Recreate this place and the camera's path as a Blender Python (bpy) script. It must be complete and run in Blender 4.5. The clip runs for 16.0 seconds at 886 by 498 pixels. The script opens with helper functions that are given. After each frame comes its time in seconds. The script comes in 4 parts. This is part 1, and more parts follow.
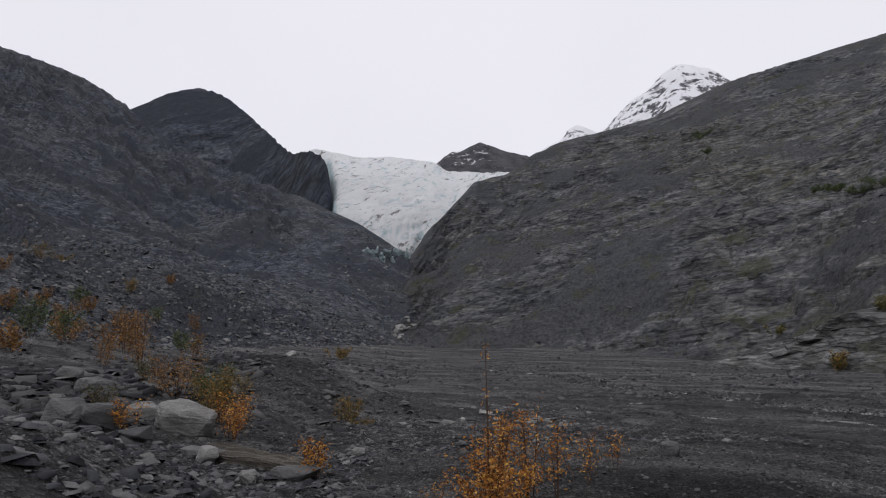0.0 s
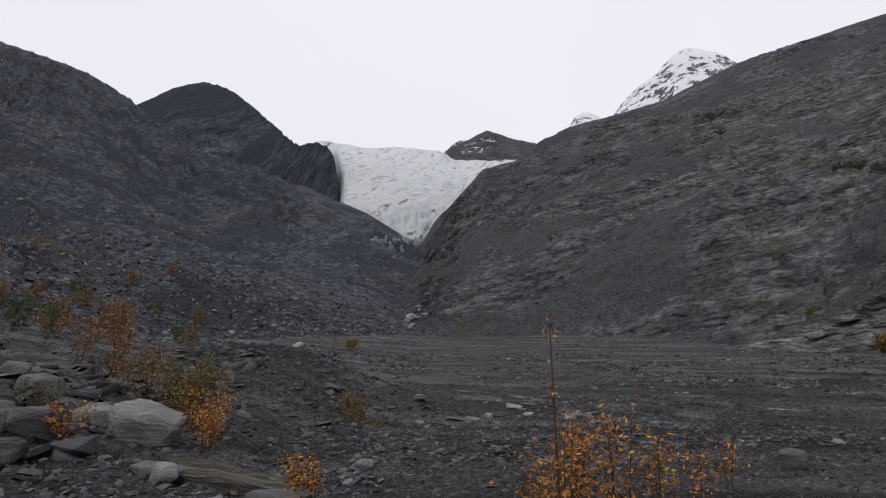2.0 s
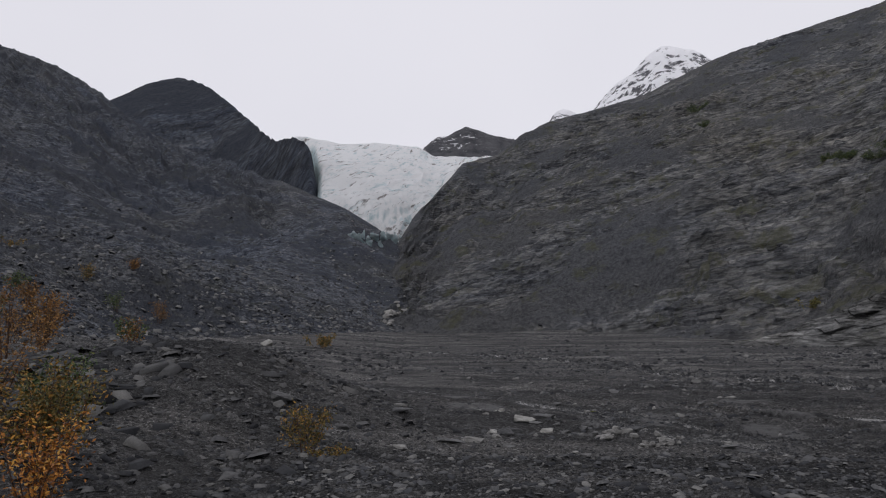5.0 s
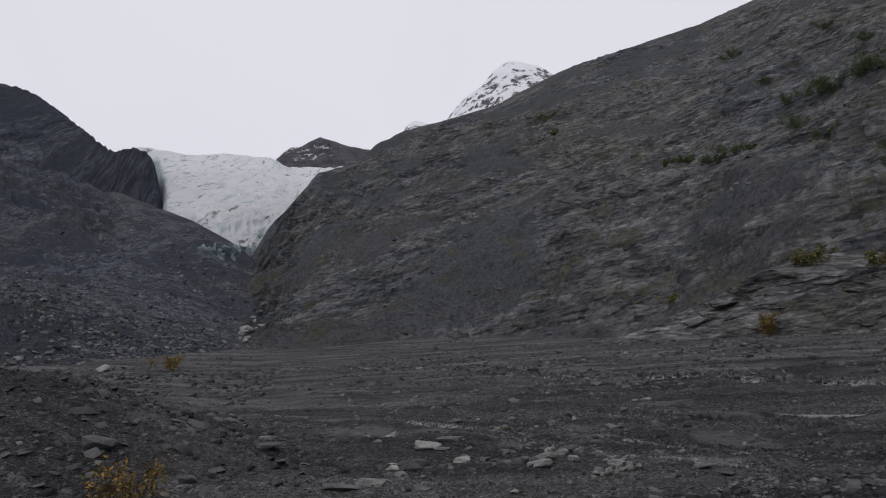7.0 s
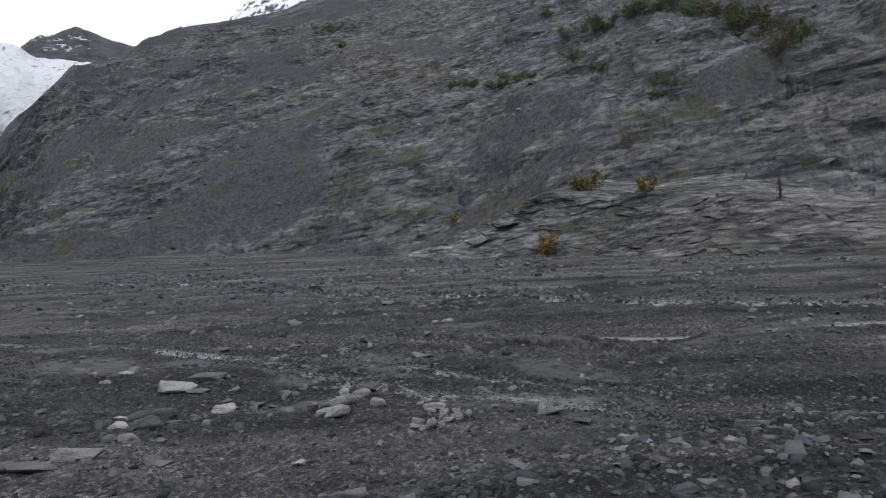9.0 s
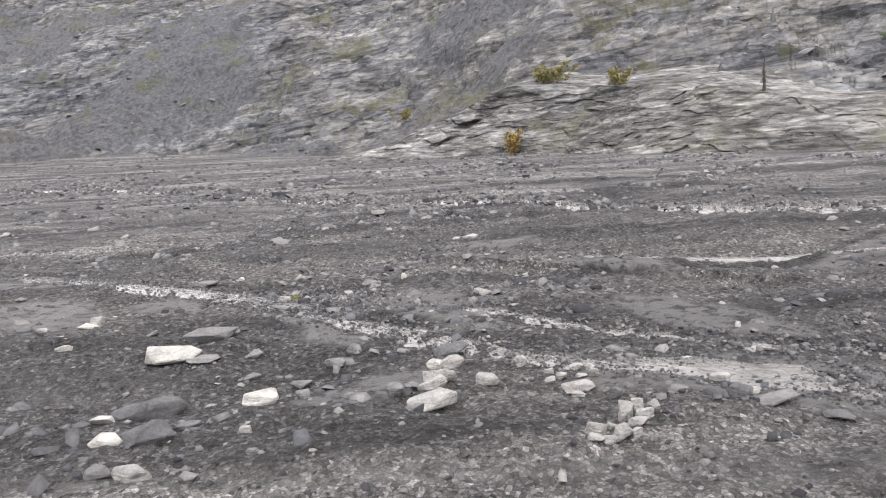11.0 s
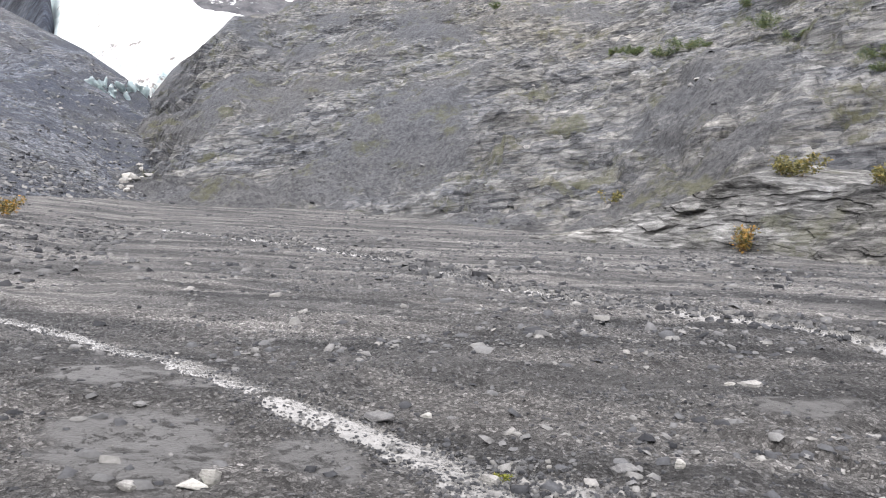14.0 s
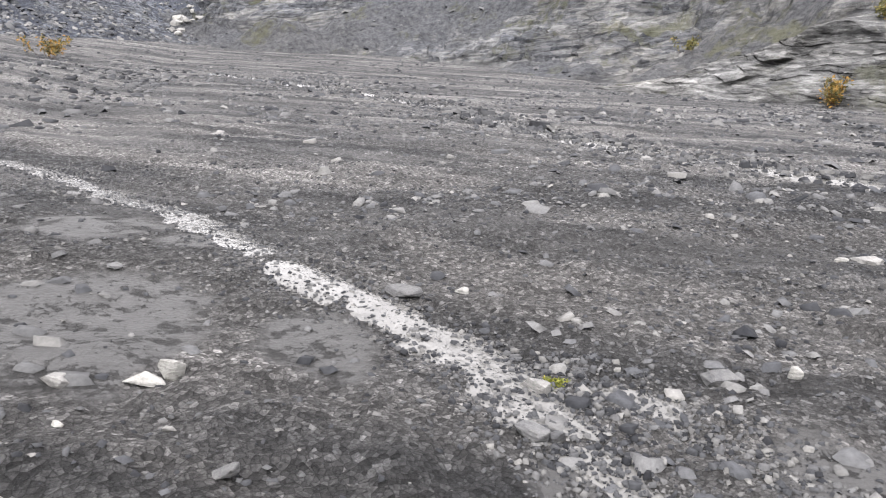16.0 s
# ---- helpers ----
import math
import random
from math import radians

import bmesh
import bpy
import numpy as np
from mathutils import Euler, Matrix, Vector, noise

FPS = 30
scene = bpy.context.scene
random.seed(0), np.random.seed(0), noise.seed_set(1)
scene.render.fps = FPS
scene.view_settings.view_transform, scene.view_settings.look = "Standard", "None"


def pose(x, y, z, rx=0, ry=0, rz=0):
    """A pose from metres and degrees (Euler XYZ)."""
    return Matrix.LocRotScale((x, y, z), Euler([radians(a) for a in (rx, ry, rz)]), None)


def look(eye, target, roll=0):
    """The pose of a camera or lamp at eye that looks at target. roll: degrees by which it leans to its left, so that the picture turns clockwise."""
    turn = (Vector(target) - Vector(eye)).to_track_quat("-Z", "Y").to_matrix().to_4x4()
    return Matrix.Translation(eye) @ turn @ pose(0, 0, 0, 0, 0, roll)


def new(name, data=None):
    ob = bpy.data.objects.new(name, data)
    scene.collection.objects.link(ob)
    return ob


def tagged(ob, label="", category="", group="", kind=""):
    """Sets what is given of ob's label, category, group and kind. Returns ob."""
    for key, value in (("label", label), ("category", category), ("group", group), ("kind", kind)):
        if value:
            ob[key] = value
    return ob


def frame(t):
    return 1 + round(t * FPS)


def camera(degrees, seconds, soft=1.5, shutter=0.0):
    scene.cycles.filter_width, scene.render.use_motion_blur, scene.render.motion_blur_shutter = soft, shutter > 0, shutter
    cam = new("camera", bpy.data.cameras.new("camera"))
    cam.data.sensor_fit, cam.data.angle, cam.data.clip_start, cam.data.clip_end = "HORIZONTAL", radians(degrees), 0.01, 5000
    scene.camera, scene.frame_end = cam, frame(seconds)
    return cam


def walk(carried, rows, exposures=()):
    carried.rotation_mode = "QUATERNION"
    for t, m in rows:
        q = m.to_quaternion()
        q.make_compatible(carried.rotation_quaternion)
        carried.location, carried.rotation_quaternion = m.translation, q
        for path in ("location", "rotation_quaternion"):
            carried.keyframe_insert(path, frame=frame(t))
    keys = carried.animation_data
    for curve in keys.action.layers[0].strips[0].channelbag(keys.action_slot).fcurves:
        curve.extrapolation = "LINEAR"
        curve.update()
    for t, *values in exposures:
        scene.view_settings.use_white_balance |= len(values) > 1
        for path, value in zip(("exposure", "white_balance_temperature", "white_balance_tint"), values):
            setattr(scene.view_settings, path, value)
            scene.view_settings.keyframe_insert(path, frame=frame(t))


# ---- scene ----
cam = camera(61.9, 16.0, soft=1.1)
PATH = [
    (0, (1.366, 0.427, 1.935), (1.376, 2.412, 2.173), -0.4),
    (0.5, (1.255, 1.076, 1.875), (1.239, 3.066, 2.076), -0.0),
    (1, (1.247, 1.771, 1.814), (1.235, 3.759, 2.033), 0.0),
    (1.5, (1.2, 2.416, 1.807), (1.207, 4.404, 2.024), 0.6),
    (2, (1.167, 2.989, 1.798), (1.153, 4.978, 2.01), -1.4),
    (2.5, (1.076, 3.595, 1.755), (1.095, 5.584, 1.959), -0.4),
    (3, (1.146, 4.17, 1.758), (1.144, 6.163, 1.922), -3.0),
    (3.2, (1.095, 4.397, 1.744), (1.082, 6.391, 1.896), -4.6),
    (5.3, (0.954, 7.301, 1.652), (1.0, 9.287, 1.883), -1.6),
    (5.5, (0.915, 7.562, 1.652), (0.948, 9.546, 1.897), -2.2),
    (6, (0.773, 8.17, 1.631), (0.856, 10.154, 1.866), -0.9),
    (6.5, (0.789, 8.798, 1.611), (1.01, 10.771, 1.852), -0.2),
    (7, (0.784, 9.495, 1.571), (1.209, 11.438, 1.784), -4.6),
    (7.5, (0.792, 10.174, 1.45), (1.634, 11.986, 1.523), -2.2),
    (8, (1.004, 10.67, 1.391), (1.785, 12.509, 1.474), -1.2),
    (8.5, (1.236, 11.179, 1.374), (2.224, 12.917, 1.356), -0.1),
    (8.7, (1.39, 11.417, 1.391), (2.341, 13.176, 1.354), -2.6),
    (10.8, (1.374, 13.937, 1.453), (2.401, 15.633, 1.186), -4.1),
    (11, (1.408, 14.189, 1.476), (2.492, 15.837, 1.148), -3.6),
    (11.5, (1.503, 14.743, 1.5), (2.879, 16.144, 1.124), -0.8),
    (12, (1.671, 15.164, 1.514), (3.138, 16.485, 1.193), -2.7),
    (12.5, (1.767, 15.675, 1.553), (3.156, 17.077, 1.229), 0.6),
    (13, (2.045, 16.107, 1.51), (3.215, 17.698, 1.191), 1.5),
    (13.5, (2.119, 16.486, 1.561), (2.923, 18.299, 1.302), -1.9),
    (14, (2.173, 16.686, 1.576), (2.818, 18.575, 1.454), 1.8),
    (14.5, (2.354, 16.812, 1.574), (2.97, 18.71, 1.446), 0.5),
    (15, (2.498, 16.98, 1.505), (3.072, 18.886, 1.316), 1.3),
    (15.5, (2.553, 17.329, 1.49), (3.057, 19.246, 1.223), 3.0),
    (16, (2.636, 17.792, 1.382), (3.132, 19.659, 0.865), 2.5),
]
EXPOSURES = [(0, 0.14, 6350, 9.5), (3, 0.22, 6350, 9.5), (5.5, 0.0, 6350, 9.5), (6.5, 0.05, 6300, 9.5), (7.0, -0.02, 6300, 9.5), (7.5, 0.5, 6050, 8.5), (8.7, 0.62, 6050, 8.5), (10.8, 2.15, 6700, 9.5), (11.3, 2.54, 6700, 9.5), (12.5, 2.7, 6700, 9.5), (13.2, 2.6, 6700, 9), (14.0, 2.38, 6600, 8.5), (14.4, 1.5, 6500, 8.5), (15.0, 1.65, 6500, 8.5), (16.0, 2.48, 6600, 8.5)]
walk(cam, [(t, look(e, g, r)) for t, e, g, r in PATH], EXPOSURES)

# ---- light: an overcast sky and a faint, wide sun behind it ----
world = bpy.data.worlds.new("overcast_sky")
scene.world = world
world.use_nodes = True
wn, wl = world.node_tree.nodes, world.node_tree.links
wn.clear()
sky = wn.new("ShaderNodeTexSky")
sky.sky_type, sky.sun_disc = "NISHITA", False
sky.sun_elevation, sky.sun_rotation = radians(48), radians(200)
clear_sky = wn.new("ShaderNodeBackground")
clear_sky.inputs["Strength"].default_value = 0.05
wl.new(sky.outputs["Color"], clear_sky.inputs["Color"])
cloud_noise = wn.new("ShaderNodeTexNoise")
cloud_noise.inputs["Scale"].default_value, cloud_noise.inputs["Detail"].default_value = 1.6, 4
cloud_ramp = wn.new("ShaderNodeValToRGB")
cloud_ramp.color_ramp.elements[0].position, cloud_ramp.color_ramp.elements[0].color = 0.3, (0.76, 0.74, 0.79, 1)
cloud_ramp.color_ramp.elements[1].position, cloud_ramp.color_ramp.elements[1].color = 0.7, (0.82, 0.795, 0.84, 1)
wl.new(cloud_noise.outputs["Fac"], cloud_ramp.inputs["Fac"])
cloud = wn.new("ShaderNodeBackground")
cloud.inputs["Strength"].default_value = 1.0
wl.new(cloud_ramp.outputs["Color"], cloud.inputs["Color"])
sky_mix, sky_out = wn.new("ShaderNodeMixShader"), wn.new("ShaderNodeOutputWorld")
sky_mix.inputs["Fac"].default_value = 0.93
wl.new(clear_sky.outputs[0], sky_mix.inputs[1])
wl.new(cloud.outputs[0], sky_mix.inputs[2])
wl.new(sky_mix.outputs[0], sky_out.inputs["Surface"])
sun = new("sun", bpy.data.lights.new("sun", "SUN"))
sun.data.energy, sun.data.angle, sun.data.color = 0.7, radians(25), (1.0, 0.97, 0.93)
sun.matrix_world = look((-40, -60, 90), (0, 0, 0))


# ---- materials ----
class Nodes:
    """A small builder for procedural materials in object space."""

    def __init__(self, name, rough=0.9, spec=0.3):
        self.mat = bpy.data.materials.new(name)
        self.mat.use_nodes = True
        self.n, self.l = self.mat.node_tree.nodes, self.mat.node_tree.links
        self.bsdf = self.n["Principled BSDF"]
        self.bsdf.inputs["Roughness"].default_value = rough
        self.bsdf.inputs["Specular IOR Level"].default_value = spec
        self.coord = self.n.new("ShaderNodeTexCoord").outputs["Object"]

    def mapped(self, scale, turn=(0, 0, 0), first=None):
        """Object coordinates, stretched and then turned; `first` turns them before the stretch."""
        m = self.n.new("ShaderNodeMapping")
        m.inputs["Scale"].default_value = scale
        m.inputs["Rotation"].default_value = [radians(a) for a in turn]
        before = self.mapped((1, 1, 1), first) if first else self.coord
        self.l.new(before, m.inputs["Vector"])
        return m.outputs["Vector"]

    def noise(self, scale, detail=6, rough=0.6, vector=None, warp=0.0):
        t = self.n.new("ShaderNodeTexNoise")
        t.inputs["Scale"].default_value, t.inputs["Detail"].default_value = scale, detail
        t.inputs["Roughness"].default_value, t.inputs["Distortion"].default_value = rough, warp
        self.l.new(vector or self.coord, t.inputs["Vector"])
        return t.outputs["Fac"]

    def cells(self, scale, vector=None, feature="F1", out="Color"):
        t = self.n.new("ShaderNodeTexVoronoi")
        t.feature = feature
        t.inputs["Scale"].default_value = scale
        self.l.new(vector or self.coord, t.inputs["Vector"])
        return t.outputs[out]

    def ramp(self, fac, stops):
        r = self.n.new("ShaderNodeValToRGB")
        e = r.color_ramp.elements
        while len(e) < len(stops):
            e.new(0.5)
        for k, (p, c) in enumerate(stops):
            c = (c, c, c) if isinstance(c, (int, float)) else c
            e[k].position, e[k].color = p, (*c, 1)
        self.l.new(fac, r.inputs["Fac"])
        return r.outputs["Color"]

    def mix(self, fac, a, b, kind="MIX"):
        m = self.n.new("ShaderNodeMix")
        m.data_type, m.blend_type = "RGBA", kind
        for slot, v in ((0, fac), (6, a), (7, b)):
            if isinstance(v, (int, float)):
                m.inputs[slot].default_value = v if slot == 0 else (v, v, v, 1)
            elif isinstance(v, tuple):
                m.inputs[slot].default_value = (*v, 1)
            else:
                self.l.new(v, m.inputs[slot])
        return m.outputs[2]

    def math(self, kind, a, b=0.0):
        m = self.n.new("ShaderNodeMath")
        m.operation = kind
        for slot, v in ((0, a), (1, b)):
            if isinstance(v, (int, float)):
                m.inputs[slot].default_value = v
            else:
                self.l.new(v, m.inputs[slot])
        return m.outputs[0]

    def attribute(self, name):
        a = self.n.new("ShaderNodeAttribute")
        a.attribute_name = name
        return a.outputs["Fac"]

    def island(self):
        return self.n.new("ShaderNodeNewGeometry").outputs["Random Per Island"]

    def own(self):
        return self.n.new("ShaderNodeObjectInfo").outputs["Random"]

    def slope(self):
        s = self.n.new("ShaderNodeSeparateXYZ")
        self.l.new(self.n.new("ShaderNodeNewGeometry").outputs["Normal"], s.inputs[0])
        return s.outputs["Z"]

    def bump(self, height, strength=0.5, distance=0.05, before=None):
        b = self.n.new("ShaderNodeBump")
        b.inputs["Strength"].default_value, b.inputs["Distance"].default_value = strength, distance
        self.l.new(height, b.inputs["Height"])
        if before:
            self.l.new(before, b.inputs["Normal"])
        return b.outputs["Normal"]

    def finish(self, color=None, normal=None, rough=None):
        for name, v in (("Base Color", color), ("Normal", normal), ("Roughness", rough)):
            if isinstance(v, tuple):
                self.bsdf.inputs[name].default_value = (*v, 1)
            elif v is not None:
                self.l.new(v, self.bsdf.inputs[name])
        return self.mat


def gravel_material():
    """Dark wet slate gravel with smoother grey silt where the attribute says so."""
    k = Nodes("slate_gravel", 0.75, 0.14)
    flat = k.mapped((1, 1, 0.4))
    chips = k.ramp(k.cells(34, flat), [(0.0, 0.02), (0.42, 0.05), (0.75, 0.088), (0.92, 0.145), (1.0, 0.21)])
    fine = k.ramp(k.cells(95, flat), [(0.0, 0.4), (0.6, 0.95), (0.9, 1.4), (1.0, 2.1)])
    grey = k.mix(0.8, chips, fine, "MULTIPLY")
    # shade between the chips, painted into the colour along cell edges
    gap_shade = k.ramp(k.cells(34, flat, "DISTANCE_TO_EDGE", "Distance"), [(0.0, 0.35), (0.1, 1.0)])
    grey = k.mix(0.9, grey, gap_shade, "MULTIPLY")
    stones = k.ramp(k.cells(8, k.mapped((1, 1.5, 0.5), (0, 0, 20))), [(0.0, 0.7), (0.5, 0.95), (0.85, 1.1), (0.95, 1.4), (1.0, 2.0)])
    grey = k.mix(0.75, grey, stones, "MULTIPLY")
    broad = k.noise(0.5, 5, 0.55, k.mapped((0.32, 1.3, 1), first=(0, 0, 34)), 0.8)
    tint = k.ramp(broad, [(0.36, (0.42, 0.43, 0.45)), (0.5, (0.95, 0.94, 0.94)), (0.62, (1.75, 1.7, 1.66))])
    grey = k.mix(1.0, grey, tint, "MULTIPLY")
    braid = k.noise(1.0, 7, 0.62, k.mapped((0.22, 1.7, 1), first=(0, 0, 31)), 1.4)
    grey = k.mix(1.0, grey, k.ramp(braid, [(0.34, 0.66), (0.48, 0.97), (0.6, 1.25), (0.68, 1.5)]), "MULTIPLY")
    # gravel up to 1.6 times paler towards the upper flat
    pale_flat = k.ramp(k.attribute("pale_flat"), [(0.0, 1.0), (1.0, 1.6)])
    grey = k.mix(1.0, grey, pale_flat, "MULTIPLY")
    silt = k.ramp(k.noise(7, 6), [(0.3, (0.037, 0.0367, 0.0365)), (0.7, (0.055, 0.0543, 0.054))])
    streak = k.ramp(k.noise(1.0, 4, 0.5, k.mapped((0.16, 1.2, 1), first=(0, 0, 34)), 0.8), [(0.57, 0.0), (0.68, 0.5)])
    cover = k.math("MAXIMUM", k.attribute("silt"), streak)
    wet = k.math("MULTIPLY", cover, k.ramp(k.noise(6, 9, 0.8), [(0.28, 0.15), (0.46, 1.0)]))
    color = k.mix(wet, grey, silt)
    size = k.math("SUBTRACT", 1.0, k.math("MULTIPLY", wet, 0.9))
    height = k.math("MULTIPLY", k.math("ADD", k.cells(34, flat, "F1", "Distance"), k.noise(60, 4)), size)
    return k.finish(color, k.bump(height, 1.0, 0.05), k.ramp(wet, [(0, 0.8), (1, 0.5)]))


def rock_material(name, dark, mid, pale, warm, bed=(0.42, 0.42, 1.7), turn=(12, -7, 0), moss=0.0, scale=1.0, masked=False):
    """Jointed slate: long thin blocks of their own tone, dark cracks, loose scree between."""
    k = Nodes(name, 0.85, 0.1)
    fine = k.noise(0.9 * scale, 10, 0.78)
    warp = k.n.new("ShaderNodeTexNoise")
    warp.inputs["Scale"].default_value, warp.inputs["Detail"].default_value = 0.25 * scale, 5
    k.l.new(k.mapped(bed, turn), warp.inputs["Vector"])
    lie = k.mapped(bed, (0, 0, 0), turn)
    long = k.mix(0.7, lie, k.mix(1.0, lie, warp.outputs["Color"], "ADD"))
    big = k.cells(0.55 * scale, long)
    small = k.cells(2.3 * scale, long)
    beds = k.noise(1.6 * scale, 9, 0.72, long, 0.3)
    tone = k.mix(0.45, k.mix(0.5, big, small), k.mix(0.5, beds, fine))
    rock = k.ramp(tone, [(0.30, dark), (0.43, mid), (0.56, pale), (0.72, warm)])
    crack = k.ramp(k.cells(0.55 * scale, long, "DISTANCE_TO_EDGE", "Distance"), [(0.0, 0.6), (0.05, 1.0)])
    rock = k.mix(1.0, rock, crack, "MULTIPLY")
    rock = k.mix(1.0, rock, k.ramp(beds, [(0.38, 0.55), (0.5, 1.0), (0.62, 1.25)]), "MULTIPLY")
    ledges = k.noise(1.0 * scale, 8, 0.68, k.mapped((0.4, 0.4, 2.3), first=turn), 1.2)
    rock = k.mix(1.0, rock, k.ramp(ledges, [(0.33, 0.42), (0.46, 0.92), (0.56, 1.12), (0.66, 1.45)]), "MULTIPLY")
    # broad layer: shade of ledges and crevices painted into the rock colour
    ledge_shade = k.noise(0.3 * scale, 7, 0.6, k.mapped((0.3, 0.3, 2.0), first=turn), 1.2)
    rock = k.mix(1.0, rock, k.ramp(ledge_shade, [(0.36, 0.55), (0.48, 0.97), (0.62, 1.25)]), "MULTIPLY")
    scree = k.ramp(k.noise(2.6 * scale, 8, 0.8), [(0.36, dark), (0.52, mid), (0.66, pale)])
    scree = k.mix(1.0, scree, 0.86, "MULTIPLY")
    loose = k.attribute("loose") if masked else k.math("MULTIPLY", fine, 0.3) if masked is None else k.ramp(k.noise(0.035 * scale, 5, 0.6, None, 0.6), [(0.42, 1.0), (0.56, 0.0)])
    edge = k.math("ADD", loose, k.math("MULTIPLY", k.math("SUBTRACT", fine, 0.5), 2.4))
    color = k.mix(k.ramp(edge, [(0.35, 0.0), (0.65, 1.0)]), rock, scree)
    if moss:
        green = k.ramp(k.noise(0.2 * scale, 8, 0.75), [(0.54, 0.0), (0.62, moss)])
        color = k.mix(green, color, (0.065, 0.066, 0.035))
    tint = k.ramp(k.noise(0.02 * scale, 4), [(0.35, (0.92, 0.96, 1.04)), (0.65, (1.06, 1.03, 0.98))])
    color = k.mix(1.0, color, tint, "MULTIPLY")
    normal = k.bump(k.mix(0.6, small, beds), 1.0, 0.5 / scale)
    return k.finish(color, k.bump(k.noise(9 * scale, 6, 0.7), 0.7, 0.12 / scale, normal))


def snow_rock_material(name, cover, scale):
    k = Nodes(name, 0.8, 0.2)
    grain = k.noise(scale, 9, 0.72, k.mapped((1, 1, 2.2), (24, 12, 0)))
    snow = k.math("ADD", k.math("MULTIPLY", k.slope(), 0.42), grain)
    mask = k.ramp(snow, [(cover, 0.0), (cover + 0.045, 1.0)])
    rock = k.ramp(k.noise(scale * 3, 6), [(0.3, (0.05, 0.052, 0.06)), (0.7, (0.13, 0.13, 0.14))])
    return k.finish(k.mix(mask, rock, (0.8, 0.8, 0.83)), k.bump(grain, 0.8, 20))


def ice_material(name, dirt=0.0):
    """Old glacier ice: white and crusted, blue-green in the cracks, streaked with grit."""
    k = Nodes(name, 0.6, 0.4)
    crack = k.noise(0.16, 10, 0.76, k.mapped((1.3, 0.3, 0.9), (0, 0, 0), (0, 0, 14)), 0.8)
    deep = tuple(c * (1 - 0.55 * dirt) for c in (0.34, 0.5, 0.54))
    crust = tuple(c * (1 - 0.5 * dirt) for c in (0.86, 0.87, 0.88))
    white = k.ramp(crack, [(0.33, deep), (0.40, tuple(0.5 * (p + q) for p, q in zip(deep, crust))), (0.47, crust)])
    white = k.mix(0.6, white, k.ramp(k.noise(1.1, 6, 0.8), [(0.32, 0.85), (0.48, 1.0), (0.65, 1.05)]), "MULTIPLY")
    dashes = k.noise(0.30, 8, 0.7, k.mapped((1.2, 0.1, 0.3), (0, 0, 0), (0, 0, 14)), 0.6)
    grit = k.ramp(dashes, [(0.575 - 0.08 * dirt, 0.0), (0.625 - 0.08 * dirt, 0.9)])
    blue = k.ramp(k.slope(), [(0.45, 0.75), (0.8, 0.0)])
    white = k.mix(blue, white, deep)
    color = k.mix(grit, white, (0.13, 0.115, 0.105))
    return k.finish(color, k.bump(crack, 1.0, 5))


def stone_material(name, base, vein, wear=0.5):
    """A loose slab: bedding lines, lichen-pale edges, pits."""
    k = Nodes(name, 0.8, 0.3)
    beds = k.noise(3, 7, 0.7, k.mapped((1, 1, 9)), 0.6)
    pits = k.noise(38, 6, 0.75)
    color = k.ramp(k.mix(0.45, beds, pits), [(0.33, tuple(c * 0.4 for c in base)), (0.48, base), (0.64, vein)])
    vary = k.ramp(k.own(), [(0, 0.78), (1, 1.2)])
    color = k.mix(wear, color, k.mix(1.0, color, vary, "MULTIPLY"))
    normal = k.bump(beds, 0.9, 0.05)
    return k.finish(color, k.bump(pits, 0.8, 0.012, normal))


def rubble_material(name, light):
    k = Nodes(name, 0.78, 0.15)
    tone = k.ramp(k.island(), [(0.0, (0.016, 0.017, 0.020)), (0.42, (0.054, 0.056, 0.061)), (0.8, (0.11, 0.11, 0.111)), (0.96, (0.145, 0.143, 0.139)), (1.0, (0.2, 0.196, 0.188))])
    tone = k.mix(1.0, tone, light, "MULTIPLY")
    grain = k.noise(45, 5, 0.7)
    return k.finish(k.mix(0.6, tone, k.ramp(grain, [(0.3, 0.55), (0.7, 1.35)]), "MULTIPLY"), k.bump(grain, 0.4, 0.006))


def leaf_material(name, stops):
    k = Nodes(name, 0.6, 0.3)
    k.bsdf.inputs["Transmission Weight"].default_value = 0.0
    color = k.ramp(k.island(), stops)
    return k.finish(k.mix(0.5, color, k.ramp(k.noise(60, 3), [(0.3, 0.7), (0.7, 1.2)]), "MULTIPLY"))


def bark_material(name, base):
    k = Nodes(name, 0.85, 0.2)
    g = k.noise(30, 6, 0.7, k.mapped((1, 1, 0.2)))
    return k.finish(k.ramp(g, [(0.3, tuple(c * 0.5 for c in base)), (0.7, base)]), k.bump(g, 0.5, 0.01))


def water_material():
    k = Nodes("shallow_water", 0.04, 0.5)
    k.bsdf.inputs["IOR"].default_value = 1.33
    ripple = k.noise(14, 4, 0.6, k.mapped((1.0, 0.55, 1), (0, 0, 20)))
    mud = k.ramp(k.noise(5, 5), [(0.3, (0.075, 0.074, 0.071)), (0.7, (0.135, 0.132, 0.127))])
    return k.finish(mud, k.bump(ripple, 0.5, 0.03))


GRAVEL = gravel_material()
HILL = rock_material("hill_slate", (0.03, 0.032, 0.036), (0.078, 0.08, 0.085), (0.118, 0.118, 0.116), (0.165, 0.162, 0.154), turn=(2, 8, 0), moss=0.6, masked=True)
OUTCROP = rock_material("outcrop_slate", (0.036, 0.036, 0.035), (0.08, 0.079, 0.076), (0.13, 0.128, 0.122), (0.21, 0.206, 0.194), (0.5, 0.5, 2.2), (4, -6, 0), 0.45, 1.6, None)
